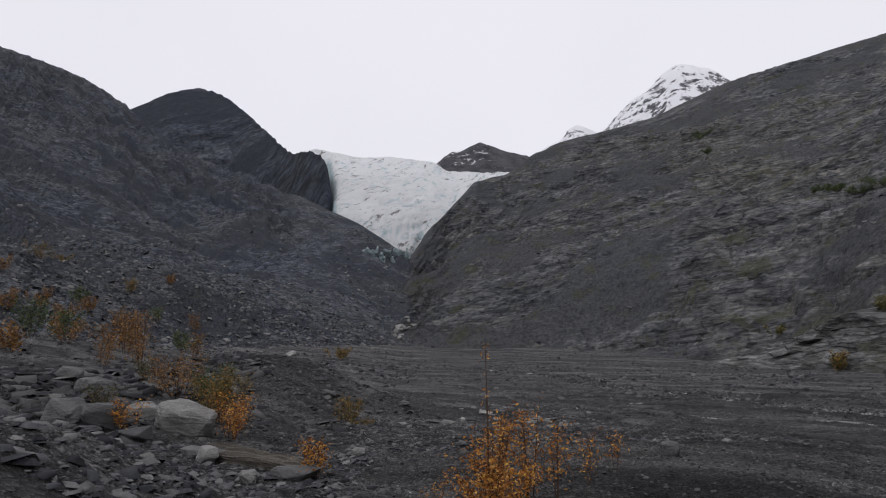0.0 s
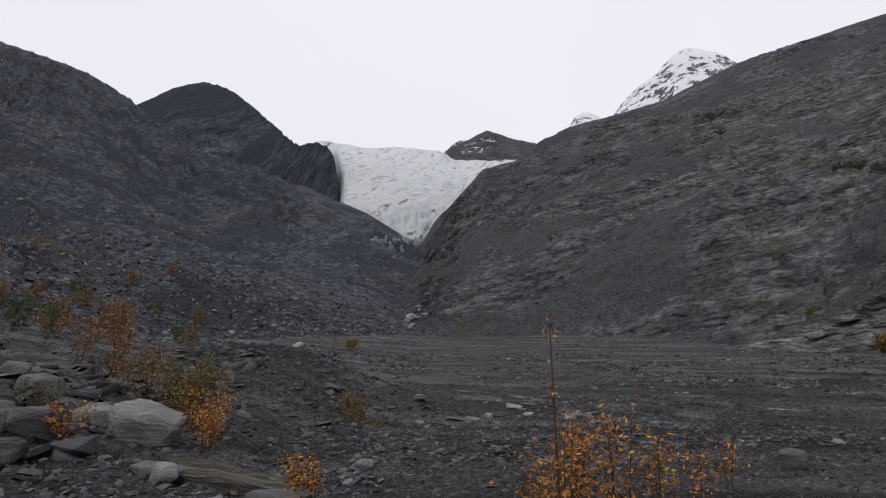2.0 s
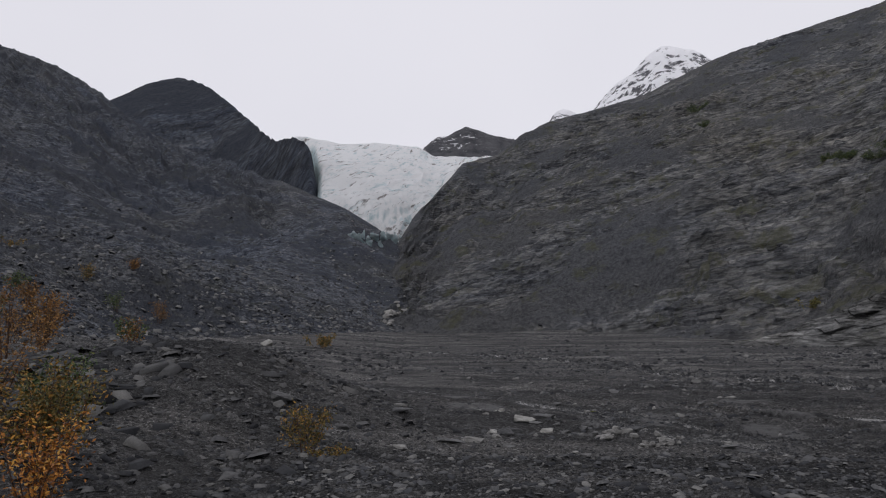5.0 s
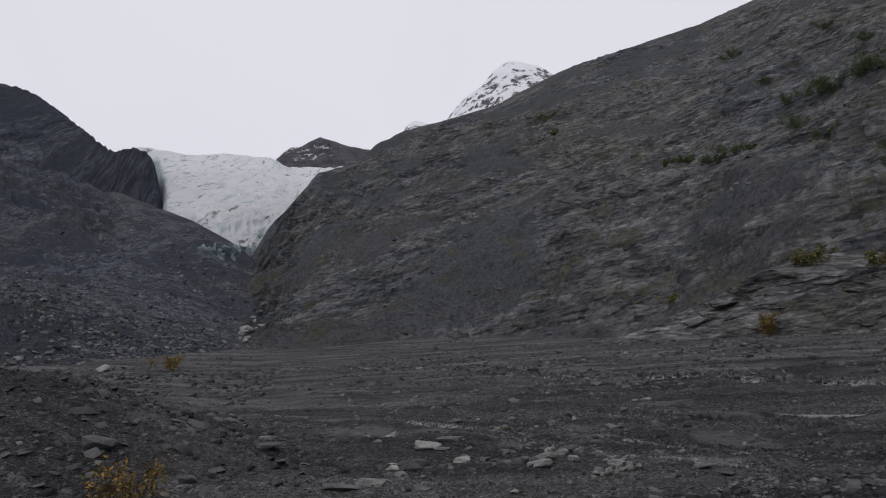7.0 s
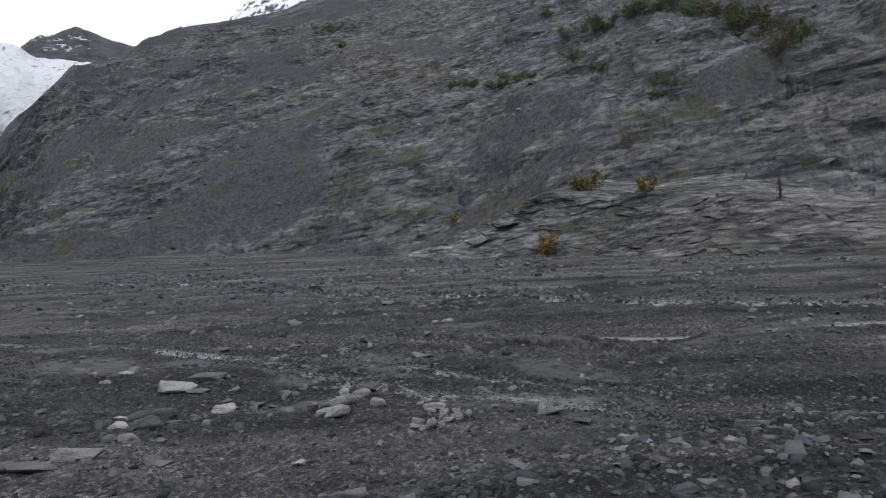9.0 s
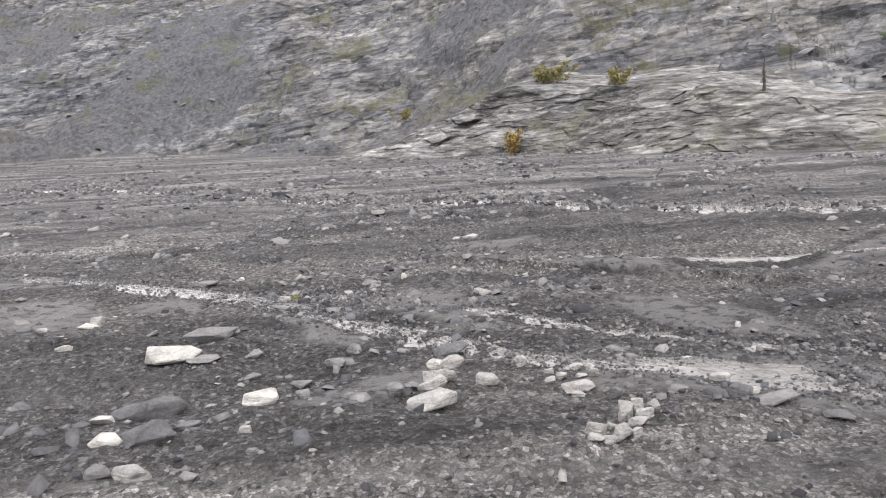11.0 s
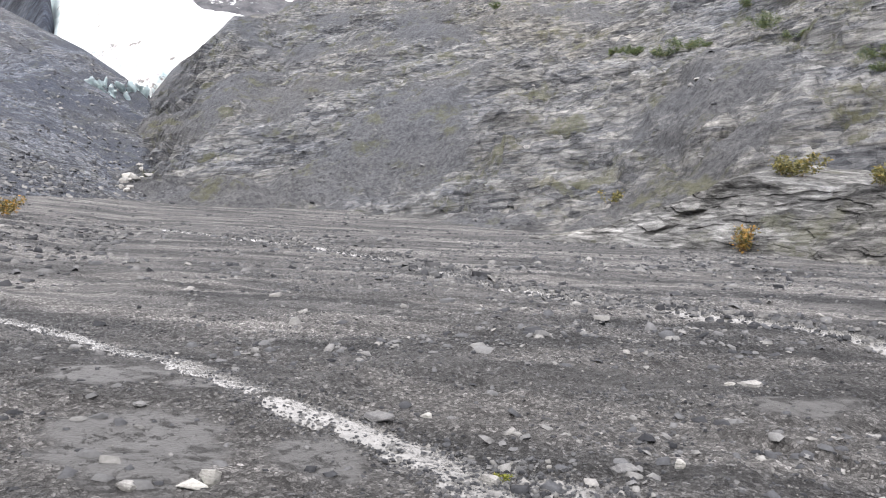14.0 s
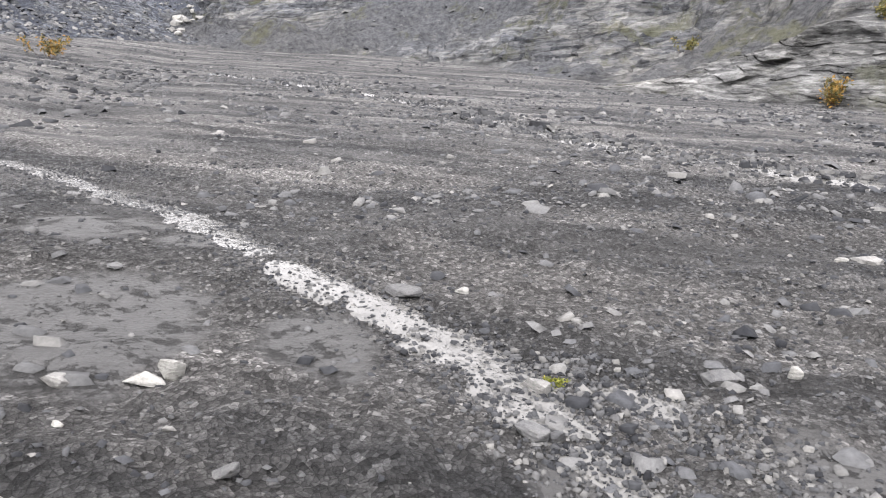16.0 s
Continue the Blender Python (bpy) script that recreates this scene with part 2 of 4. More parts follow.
# scree and cliff colours carry the blue of distance haze
SCREE = rock_material("scree_slate", (0.015, 0.018, 0.026), (0.047, 0.052, 0.064), (0.087, 0.093, 0.105), (0.14, 0.145, 0.153), (1.0, 1.0, 1.3), (20, 10, 0), 0.25, 2.0)
CLIFF = rock_material("cliff_slate", (0.013, 0.017, 0.026), (0.029, 0.035, 0.049), (0.046, 0.053, 0.067), (0.078, 0.085, 0.098), (1.2, 1.2, 0.3), (6, 8, 0), 0.0, 0.12)
SNOWY = snow_rock_material("snowy_rock", 0.71, 0.018)
PATCHY = snow_rock_material("patchy_snow_rock", 0.93, 0.03)
ICE = ice_material("glacier_ice")
DIRTY_ICE = ice_material("dirty_ice", 0.2)
WEATHERED = stone_material("weathered_slab", (0.075, 0.066, 0.055), (0.15, 0.135, 0.115))
GREY_STONE = stone_material("grey_stone", (0.095, 0.095, 0.097), (0.155, 0.153, 0.148))
PALE_STONE = stone_material("pale_stone", (0.18, 0.177, 0.17), (0.29, 0.284, 0.27))
WHITE_STONE = stone_material("white_stone", (0.27, 0.266, 0.25), (0.41, 0.404, 0.382))
DARK_STONE = stone_material("dark_stone", (0.062, 0.063, 0.066), (0.11, 0.11, 0.11))
STONES = (GREY_STONE, PALE_STONE, WHITE_STONE, DARK_STONE)
RUBBLE = rubble_material("slate_rubble", 0.75)
LEDGE = rubble_material("ledge_slate", 1.0)
BLOCKS = rubble_material("scree_block", 1.05)
SLABBY = rubble_material("dark_slabs", 0.62)
ORANGE = leaf_material("autumn_leaf", [(0.0, (0.08, 0.03, 0.011)), (0.25, (0.23, 0.08, 0.014)), (0.65, (0.4, 0.165, 0.024)), (1.0, (0.5, 0.29, 0.06))])
FADED = leaf_material("faded_leaf", [(0.0, (0.05, 0.03, 0.014)), (0.3, (0.12, 0.06, 0.018)), (0.75, (0.24, 0.11, 0.024)), (1.0, (0.3, 0.18, 0.05))])
OCHRE = leaf_material("ochre_leaf", [(0.0, (0.04, 0.045, 0.016)), (0.4, (0.10, 0.08, 0.02)), (0.75, (0.2, 0.12, 0.022)), (1.0, (0.28, 0.14, 0.025))])
GREEN = leaf_material("green_leaf", [(0.0, (0.02, 0.035, 0.014)), (0.5, (0.048, 0.075, 0.024)), (0.9, (0.09, 0.115, 0.034)), (1.0, (0.14, 0.11, 0.035))])
BROWN = leaf_material("brown_leaf", [(0.0, (0.032, 0.028, 0.014)), (0.5, (0.075, 0.058, 0.022)), (1.0, (0.06, 0.07, 0.025))])
SALLOW = leaf_material("sallow_leaf", [(0.0, (0.045, 0.05, 0.02)), (0.5, (0.1, 0.095, 0.03)), (0.9, (0.17, 0.14, 0.038)), (1.0, (0.22, 0.15, 0.04))])
MOSS = leaf_material("moss_leaf", [(0.0, (0.07, 0.085, 0.015)), (0.6, (0.15, 0.16, 0.025)), (1.0, (0.26, 0.24, 0.04))])
BARK = bark_material("twig_bark", (0.09, 0.055, 0.04))
DEAD = bark_material("dead_wood", (0.05, 0.045, 0.042))
WATER = water_material()


# ---- numeric noise for the relief ----
def lattice(ix, iy, seed):
    h = (ix.astype(np.int64) * 374761393 + iy.astype(np.int64) * 668265263 + seed * 974634541) & 0xFFFFFFFF
    h = ((h ^ (h >> 13)) * 1274126177) & 0xFFFFFFFF
    return ((h ^ (h >> 16)) & 0xFFFF) * (2 * np.pi / 65536)


def value(x, y, seed):
    """Gradient noise, about -1 to 1."""
    ix, iy = np.floor(x), np.floor(y)
    fx, fy = x - ix, y - iy

    def corner(dx, dy):
        a = lattice(ix + dx, iy + dy, seed)
        return np.cos(a) * (fx - dx) + np.sin(a) * (fy - dy)

    ux, uy = fx ** 3 * (fx * (fx * 6 - 15) + 10), fy ** 3 * (fy * (fy * 6 - 15) + 10)
    low = corner(0, 0) * (1 - ux) + corner(1, 0) * ux
    return 1.5 * (low * (1 - uy) + (corner(0, 1) * (1 - ux) + corner(1, 1) * ux) * uy)


def fbm(x, y, seed, octaves=5, gain=0.5):
    total, amp = 0.0, 1.0
    for k in range(octaves):
        total = total + amp * value(x * 2 ** k + 17.3 * k, y * 2 ** k - 9.1 * k, seed + k)
        amp *= gain
    return total


def ridged(x, y, seed, octaves=5):
    total, amp = 0.0, 1.0
    for k in range(octaves):
        total = total + amp * (1 - 2 * np.abs(value(x * 2 ** k + 5.7 * k, y * 2 ** k + 3.3 * k, seed + k)))
        amp *= 0.5
    return total


def step(a, b, v):
    s = np.clip((v - a) / (b - a), 0, 1)
    return s * s * (3 - 2 * s)


def grid_mesh(name, px, py, pz, material, smooth=True):
    """A sheet from three equal two-dimensional arrays."""
    rows, cols = px.shape
    me = bpy.data.meshes.new(name)
    co = np.stack([px, py, pz], -1).reshape(-1, 3)
    i = np.arange(rows * cols).reshape(rows, cols)
    quads = np.stack([i[:-1, :-1], i[:-1, 1:], i[1:, 1:], i[1:, :-1]], -1).reshape(-1, 4)
    me.vertices.add(len(co))
    me.vertices.foreach_set("co", co.ravel())
    me.loops.add(quads.size)
    me.loops.foreach_set("vertex_index", quads.ravel().astype(np.int32))
    me.polygons.add(len(quads))
    me.polygons.foreach_set("loop_start", np.arange(0, quads.size, 4, dtype=np.int32))
    me.polygons.foreach_set("use_smooth", np.full(len(quads), smooth, dtype=bool))
    me.update(calc_edges=True)
    me.materials.append(material)
    return me


# ---- ground ----
STREAM = [(-3.0, 29.8), (-0.8, 27.6), (0.37, 26.48), (0.83, 25.91), (1.4, 24.99), (1.95, 24.27), (2.44, 23.17), (2.81, 22.38), (3.12, 21.95), (3.37, 21.48), (3.57, 21.07), (3.67, 20.73), (3.71, 20.42), (3.76, 20.22), (3.8, 19.95), (3.87, 19.74), (4.05, 18.7), (4.3, 17.75), (4.6, 17.3), (4.9, 16.9), (5.12, 16.4), (5.25, 15.8), (5.5, 14.6)]
BRANCH = [(3.8, 21.14), (3.96, 20.83), (4.08, 20.54), (4.24, 20.33), (4.36, 20.1), (4.4, 19.86), (4.46, 19.67), (4.85, 18.6), (5.08, 17.95), (5.4, 17.2), (5.75, 16.5), (6.3, 15.6)]
BROOK = [(0.5, 55.0), (1.8, 51.5), (4.8, 45.5), (6.3, 41.1), (7.4, 38.0), (7.65, 35.0), (7.8, 32.2), (8.15, 30.0), (8.75, 28.2), (9.35, 27.0), (10.2, 25.4), (10.6, 23.4), (11.4, 20.7), (13.0, 18.4), (17.0, 14.5), (24.0, 10.0)]
RILL = [(6.9, 21.3), (7.22, 20.85), (7.2, 20.2), (7.45, 19.65), (8.2, 18.6), (9.0, 17.9), (10.5, 17.2), (13.0, 15.0)]
CUT_BANK = [(5.9, 20.5), (6.34, 19.67), (6.63, 19.12), (6.8, 18.64), (6.98, 18.1)]
SILT = [(1.88, 21.50, 0.52, 0.8), (1.53, 23.42, 0.45, 0.42), (2.9, 21.15, 0.3, 0.42), (9.6, 17.75, 1.5, 0.42), (6.9, 19.5, 0.35, 0.75), (4.6, 19.2, 0.3, 0.75), (4.75, 16.7, 0.3, 0.6), (5.2, 16.2, 0.35, 0.7), (3.3, 17.9, 0.45, 0.22), (4.5, 17.0, 0.3, 0.25), (7.0, 21.4, 0.5, 0.25), (3.75, 19.4, 0.25, 0.7), (5.9, 17.6, 0.35, 0.8), (2.2, 23.0, 0.25, 0.2)]


def away(x, y, line):
    """Distance from a bent line, in plan."""
    best = np.full(np.shape(x), 1e9)
    for (ax, ay), (bx, by) in zip(line, line[1:]):
        dx, dy = bx - ax, by - ay
        s = np.clip(((x - ax) * dx + (y - ay) * dy) / (dx * dx + dy * dy), 0, 1)
        best = np.minimum(best, np.hypot(x - ax - s * dx, y - ay - s * dy))
    return best


def silt_at(x, y):
    m = np.zeros(np.shape(x))
    wob = 0.35 * fbm(x * 1.7, y * 1.7, 71, 4)
    for cx, cy, rx, ry in SILT:
        m = np.maximum(m, step(1.12, 0.9, np.hypot((x - cx) / rx, (y - cy) / ry) + wob))
    return m


def pale_flat_at(x, y):
    """Paler gravel on the upper flat, away from the bank and the lower stream."""
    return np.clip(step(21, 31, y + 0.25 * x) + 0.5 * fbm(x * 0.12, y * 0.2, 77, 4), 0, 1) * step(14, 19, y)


def bed_at(x, y):
    """Broad height of the ground: a gravel flat with a bank, a mound and the first scree."""
    crest = 15.3 - 0.03 * np.clip(x, 0, 8) ** 2 + 0.25 * fbm(x * 0.8, x * 0 + 2, 17, 3)
    z = 0.2 * step(crest + 0.7, crest - 0.15, y) * step(10, 5, np.abs(x - 2))
    z = z + 0.28 * step(6.5, 2.0, y)
    z = z + 0.32 * np.exp(-((x - 4.6) ** 2 + (y - 9.8) ** 2) / 7)
    z = z + 1.15 * step(0.9, -1.7, x) * step(9.6, 5.5, y)
    z = z + 0.13 * np.maximum(0, -1.2 - x) * step(3, 14, y) * (1 - 0.45 * step(30, 60, y)) + 0.55 * np.exp(-((x + 6.2) ** 2 + (y - 14.5) ** 2) / 9)
    side = np.where(x > -2.6, 1.75, 3.2)
    z = z + 1.2 * np.exp(-((x + 2.6) / side) ** 2 / 2 - ((y - 20.6) / 2.4) ** 2 / 2)
    z = z + 0.03 * np.maximum(0, y - 56) * step(60, 20, np.abs(x))
    z = z - 0.35 * step(90, 300, np.hypot(x, y))
    return z + 0.05 * fbm(x * 0.35, y * 0.5, 3, 3)


def ground_at(x, y):
    """The bed with its ripples, stones' relief and the stream channels."""
    z = bed_at(x, y)
    rough = (1 - 0.8 * silt_at(x, y)) * (0.12 + 0.88 * step(40, 26, y) * step(24, 11, np.abs(x - 2)))
    calm = 0.25 + 0.75 * step(0.2, 0.7, away(x, y, STREAM))
    z = z + 0.03 * fbm(x * 2.1, y * 2.1, 9, 4) * rough * calm
    z = z + 0.06 * fbm(x * 0.16 + 0.1 * y, y * 0.75 - 0.18 * x, 21, 4) * step(14, 22, y) * step(36, 24, y) * step(0.3, 1.2, away(x, y, STREAM))
    for line, wide, deep in ((STREAM, 0.19, 0.024), (BRANCH, 0.12, 0.02), (BROOK, 0.4, 0.10), (RILL, 0.16, 0.03)):
        d = away(x, y, line) + 0.10 * fbm(x * 1.7, y * 1.7, 31, 3)
        z = z - deep * step(wide * 1.9, wide * 0.3, d)
    d = away(x, y, CUT_BANK)
    far_side = (x - 5.9) * 0.9 + (y - 20.5) * 0.42 > 0
    z = z + 0.07 * np.where(far_side, step(0.0, 0.06, d) * step(0.9, 0.2, d), 0.0)
    return z + 0.022 * fbm(x * 5.3, y * 5.3, 14, 3) * rough * (0.7 + 0.3 * calm)


def graded(a, b, fine, reach, grow=1.09):
    """Evenly fine from a to b, then coarser and coarser out to reach."""
    mid = list(np.arange(a, b, fine))
    up, down, s = [b], [a], fine
    while up[-1] < reach:
        s *= grow
        up.append(up[-1] + s)
        down.append(down[-1] - s)
    return np.array(sorted(down[1:] + mid + up))


def part(name, bm, material, parent, label=""):
    me = bpy.data.meshes.new(name)
    bm.to_mesh(me)
    bm.free()
    me.materials.append(material)
    ob = new(name, me)
    ob.parent = parent
    if label:
        ob["label"] = label
    return ob


def make_ground():
    gx, gy = graded(-5.0, 9.5, 0.07, 2500), graded(6.0, 27.0, 0.07, 2500)
    px, py = np.meshgrid(gx, gy)
    me = grid_mesh("ground", px, py, ground_at(px, py), GRAVEL)
    silt = me.attributes.new("silt", "FLOAT", "POINT")
    silt.data.foreach_set("value", silt_at(px, py).ravel().astype(np.float32))
    pale_flat = me.attributes.new("pale_flat", "FLOAT", "POINT")
    pale_flat.data.foreach_set("value", pale_flat_at(px, py).ravel().astype(np.float32))
    tagged(new("ground", me), "dark slate gravel outwash flat with grey silt patches", "ground", kind="structure")


make_ground()


def ribbon(name, line, wide, level, label):
    """A shallow water surface along a bent line; the bed pokes through it."""
    pts = []
    for (ax, ay), (bx, by) in zip(line, line[1:]):
        n = max(2, int(math.hypot(bx - ax, by - ay) / 0.25))
        pts += [(ax + (bx - ax) * k / n, ay + (by - ay) * k / n) for k in range(n)]
    p = np.array(pts)
    d = np.gradient(p, axis=0)
    d /= np.linalg.norm(d, axis=1)[:, None]
    w = wide * (1 + 0.45 * fbm(np.arange(len(p)) * 0.23, np.zeros(len(p)), 5, 3))
    u = np.linspace(-1, 1, 9)
    end = np.clip(1 - np.minimum(np.arange(len(p)), np.arange(len(p))[::-1]) / 5.0, 0, 1)
    px = p[:, :1] - d[:, 1:] * u * w[:, None]
    py = p[:, 1:] + d[:, :1] * u * w[:, None]
    me = grid_mesh(name, px, py, bed_at(px, py) + level + (0.005 * step(17.4, 16.8, py) - 0.007 * step(20.4, 19.9, py) * step(16.8, 17.4, py)) * step(6.6, 6.2, px) - 0.07 * np.abs(u) ** 3 - 0.08 * end[:, None], WATER)
    return tagged(new(name, me), label, "water", kind="structure")


ribbon("water", STREAM, 0.33, -0.010, "shallow meltwater stream over gravel reflecting grey sky")
ribbon("water", BRANCH, 0.2, -0.010, "narrow side branch of the meltwater stream")
ribbon("water", BROOK, 0.5, -0.018, "braided meltwater brook crossing the gravel flat")
ribbon("water", RILL, 0.2, -0.017, "thin sheet of meltwater on silt")


# ---- hills and mountains, as sheets that rise from a foot to a ridge ----
ORIGIN = (1.36, 0.44)
EYE_LEVEL = 1.93


def hill_sheet(sky_line, feet, ridges, step_az, rings, power, relief, base=-0.4, spread=1.6, back=0.5):
    """Arrays of a hill: bearing in degrees from north, ring by ring from its foot over the ridge."""
    a0, a1 = sky_line[0][0], sky_line[-1][0]
    az = np.arange(a0, a1 + step_az, step_az)

    def at(knots):
        k = np.array(knots)
        v = np.interp(az, k[:, 0], k[:, 1])
        n = max(1, int(0.22 / step_az))
        return np.convolve(np.pad(v, n, "edge"), np.ones(2 * n + 1) / (2 * n + 1), "valid")

    el, rf, rr = at(sky_line), at(feet), at(ridges)
    top = EYE_LEVEL + rr * np.tan(np.radians(el))
    s = np.concatenate([np.linspace(0, 1, rings) ** spread, 1 + back * np.linspace(0.02, 1, rings // 6) ** 1.5])
    s, ang = s[:, None], np.radians(az)[None, :]
    r = rf + (rr - rf) * s
    low = np.clip(s, 0, 1)
    z = base + (top - base) * np.where(s <= 1, low ** power, 1 - 0.9 * np.maximum(s - 1, 0) ** 1.3)
    x, y = ORIGIN[0] + r * np.sin(ang), ORIGIN[1] + r * np.cos(ang)
    z = z + relief(np.degrees(ang) + 0 * r, r, low + 0 * r, x, y)
    return x, y, z


SHEETS = {}


def hill(name, label, category, material, *args, smooth=True, **kw):
    x, y, z = hill_sheet(*args, **kw)
    SHEETS[name] = (x, y, z)
    return tagged(new(name, grid_mesh(name, x, y, z, material, smooth)), label, category, kind="structure")


RIGHT_SKY = [(-4.2, 3.2), (-2.9, 5.0), (-2.3, 6.2), (-1.23, 7.8), (1.0, 9.98), (2.8, 11.9), (5.48, 12.43), (7.27, 13.75), (9.5, 14.7), (12.1, 15.35), (13.2, 15.6), (16.8, 16.3), (22.2, 18.15), (26.4, 18.93), (32.4, 19.75), (40, 21.3), (55, 24), (80, 22), (105, 10)]
RIGHT_FOOT = [(-4.2, 80), (-1, 80), (3, 76), (9, 69), (19, 56), (24, 55), (29, 51), (36, 43.5), (42, 38.5), (54, 36.5), (70, 36), (125, 42)]
RIGHT_RIDGE = [(-4.2, 155), (-2, 170), (1, 215), (3, 230), (8, 265), (20, 310), (35, 310), (60, 230), (125, 160)]


CONE = (5.2, 83.0)


def terraces(h, tall, sharp=0.75):
    """What to add to a height to cut it into treads and risers."""
    q = h / tall
    f = q - np.floor(q)
    return tall * (np.floor(q) + step(sharp, 1.0, f) - q)


def loose_at(x, y, az, s):
    """Where loose scree covers the bedrock."""
    m = 0.38 + 1.3 * fbm(x * 0.05, y * 0.05, 47, 5) + 0.3 * step(18, 4, az) * step(0.25, 0.0, s)
    m = m + 0.35 * step(0.55, 0.9, s) - 0.75 * step(14, 25, az) * step(0.6, 0.3, s)
    m = np.maximum(m, 1.5 * np.exp(-((x - CONE[0]) ** 2 + (y - CONE[1]) ** 2) / 40))
    for cx, cy, rx, ry in ((31.5, 52.0, 5.0, 2.6), (38.0, 61.0, 5.0, 5.0), (20.0, 62.0, 4.0, 4.0), (45.0, 47.0, 5.0, 3.0)):
        m = np.maximum(m, 1.1 * np.exp(-((x - cx) / rx) ** 2 - ((y - cy) / ry) ** 2))
    return np.clip(m, 0, 1)


def right_relief(az, r, s, x, y):
    fade = step(0, 0.05, s) * (1 - 0.8 * step(0.82, 1.0, s))
    t = np.radians(az) * 70
    bulge = 2.5 * step(0.0, 0.035, s) * step(25, 31, az + 1.5 * fbm(t * 0.1, r * 0.1, 8, 2)) * step(85, 60, az) * (1 - step(0.08, 0.3, s))
    loose = loose_at(x, y, az, s)
    z = 4.5 * fbm(x * 0.022, y * 0.022, 41, 3) * fade + bulge
    z = z + 4.5 * step(0.0, 0.05, s) * np.exp(-((x - CONE[0]) ** 2 + (y - CONE[1]) ** 2) / 26)
    lean = 0.05 * t + 1.6 * fbm(x * 0.05, y * 0.05, 55, 4)
    cut = terraces(30 * s + z + lean, 2.6) * 0.95 + terraces(30 * s + z - 0.7 * lean + 5, 0.95) * 0.6
    z = z + cut * fade * (1 - 0.85 * loose)
    z = z + 0.5 * ridged(t * 0.06 + 0.02 * r, r * 0.30 - t * 0.06, 43, 5) * fade * (1 - 0.6 * loose)
    h = 30 * s + z + lean
    for thick, wide, much in ((1.5, 4.5, 0.4), (0.6, 1.7, 0.2)):
        bed = np.floor(h / thick)
        block = np.floor(t / wide + 0.37 * bed + 0.25 * fbm(x * 0.2, y * 0.2, 57, 2))
        z = z + much * (lattice(bed, block, 59) / np.pi - 1.0) * fade * (1 - 0.9 * loose)
    return z + 0.45 * ridged(x * 0.26, y * 0.26, 49, 5) * fade


LEFT_SKY = [(-80, 12), (-50, 18), (-36, 19.3), (-31.6, 19.05), (-28, 18.4), (-25.8, 17.75), (-23.7, 16.6), (-22, 15.0), (-19, 13.3), (-15, 11.9), (-12, 11.0), (-9.35, 10.1), (-6.1, 8.67), (-3.6, 7.0), (-2.3, 6.2), (-1.4, 3.5)]
LEFT_FOOT = [(-80, 24), (-45, 26), (-30, 31), (-20, 42), (-10, 62), (-4, 78), (-1.4, 80)]
LEFT_RIDGE = [(-80, 220), (-45, 300), (-28, 400), (-18, 360), (-14, 280), (-11, 215), (-8, 195), (-5, 180), (-2.3, 168), (-1.4, 160)]


def left_relief(az, r, s, x, y):
    fade = step(0, 0.1, s) * (1 - 0.75 * step(0.8, 1.0, s)) * (1 - 0.65 * step(-15, -9, az))
    z = 3.5 * fbm(x * 0.03, y * 0.03, 61, 3) * fade
    gully = ridged(x * 0.09 + y * 0.05, (y - x) * 0.02, 63, 4)
    z = z + 3.4 * gully * fade * step(0.25, 0.6, s) + 0.5 * ridged(x * 0.28, y * 0.28, 67, 5) * fade
    return z + 0.9 * fade * (1 - step(-22, -14, az)) * ridged(x * 0.07, y * 0.07, 69, 5) * step(0.35, 0.6, s)


KNOB_SKY = [(-27, 14.8), (-24, 15.9), (-22.97, 16.45), (-20.6, 17.78), (-18.6, 18.3), (-17.2, 18.1), (-16.1, 17.6), (-14.6, 16.5), (-13.6, 15.7), (-12.2, 14.45), (-11.35, 13.92), (-10.7, 14.2), (-10.0, 14.25), (-9.0, 13.6), (-8.75, 13.2), (-8.3, 10.6), (-8.1, 8.0)]


def knob_relief(az, r, s, x, y):
    rib = ridged(az * 0.55, r * 0.006, 81, 5)
    return 0.007 * r * rib * step(0.02, 0.3, s) * (1 - step(0.4, 0.75, s)) * (1 - 0.6 * step(-13, -10, az)) + 1.2 * fbm(x * 0.05, y * 0.05, 83, 4) * step(0, 0.2, s)


def peak_relief(size):
    def relief(az, r, s, x, y):
        k = 1.0 / size
        return 0.13 * size * ridged(x * k * 1.3, y * k * 1.3, 91, 6) * step(0, 0.15, s) * (1 - 0.8 * step(0.8, 1, s))
    return relief


def ice_relief(az, r, s, x, y):
    seracs = ridged(x * 0.07 + y * 0.012, y * 0.03 - x * 0.02, 95, 6)
    rim = step(-3.6, -1.0, az - 13 * s) + step(0.3, 0.03, s)
    lumps = ridged(x * 0.16, y * 0.09, 97, 5)
    return 3.5 * fbm(x * 0.016, y * 0.01, 93, 4) * step(0.02, 0.2, s) + (0.5 + 1.7 * np.minimum(rim, 1)) * (seracs + 0.8 * lumps) * step(0, 0.03, s)


hill("hill_slope", "grey layered slate hillside with ledges and scree", "hillside", HILL, RIGHT_SKY, RIGHT_FOOT, RIGHT_RIDGE, 0.15, 370, 1.12, right_relief, spread=1.5, smooth=False)
def mark_loose():
    hx, hy, hz = SHEETS["hill_slope"]
    ang = np.degrees(np.arctan2(hx - ORIGIN[0], hy - ORIGIN[1]))
    s = np.linspace(0, 1, hx.shape[0])[:, None] ** 1.5 + 0 * hx
    mark = bpy.data.objects["hill_slope"].data.attributes.new("loose", "FLOAT", "POINT")
    mark.data.foreach_set("value", loose_at(hx, hy, ang, s).ravel().astype(np.float32))


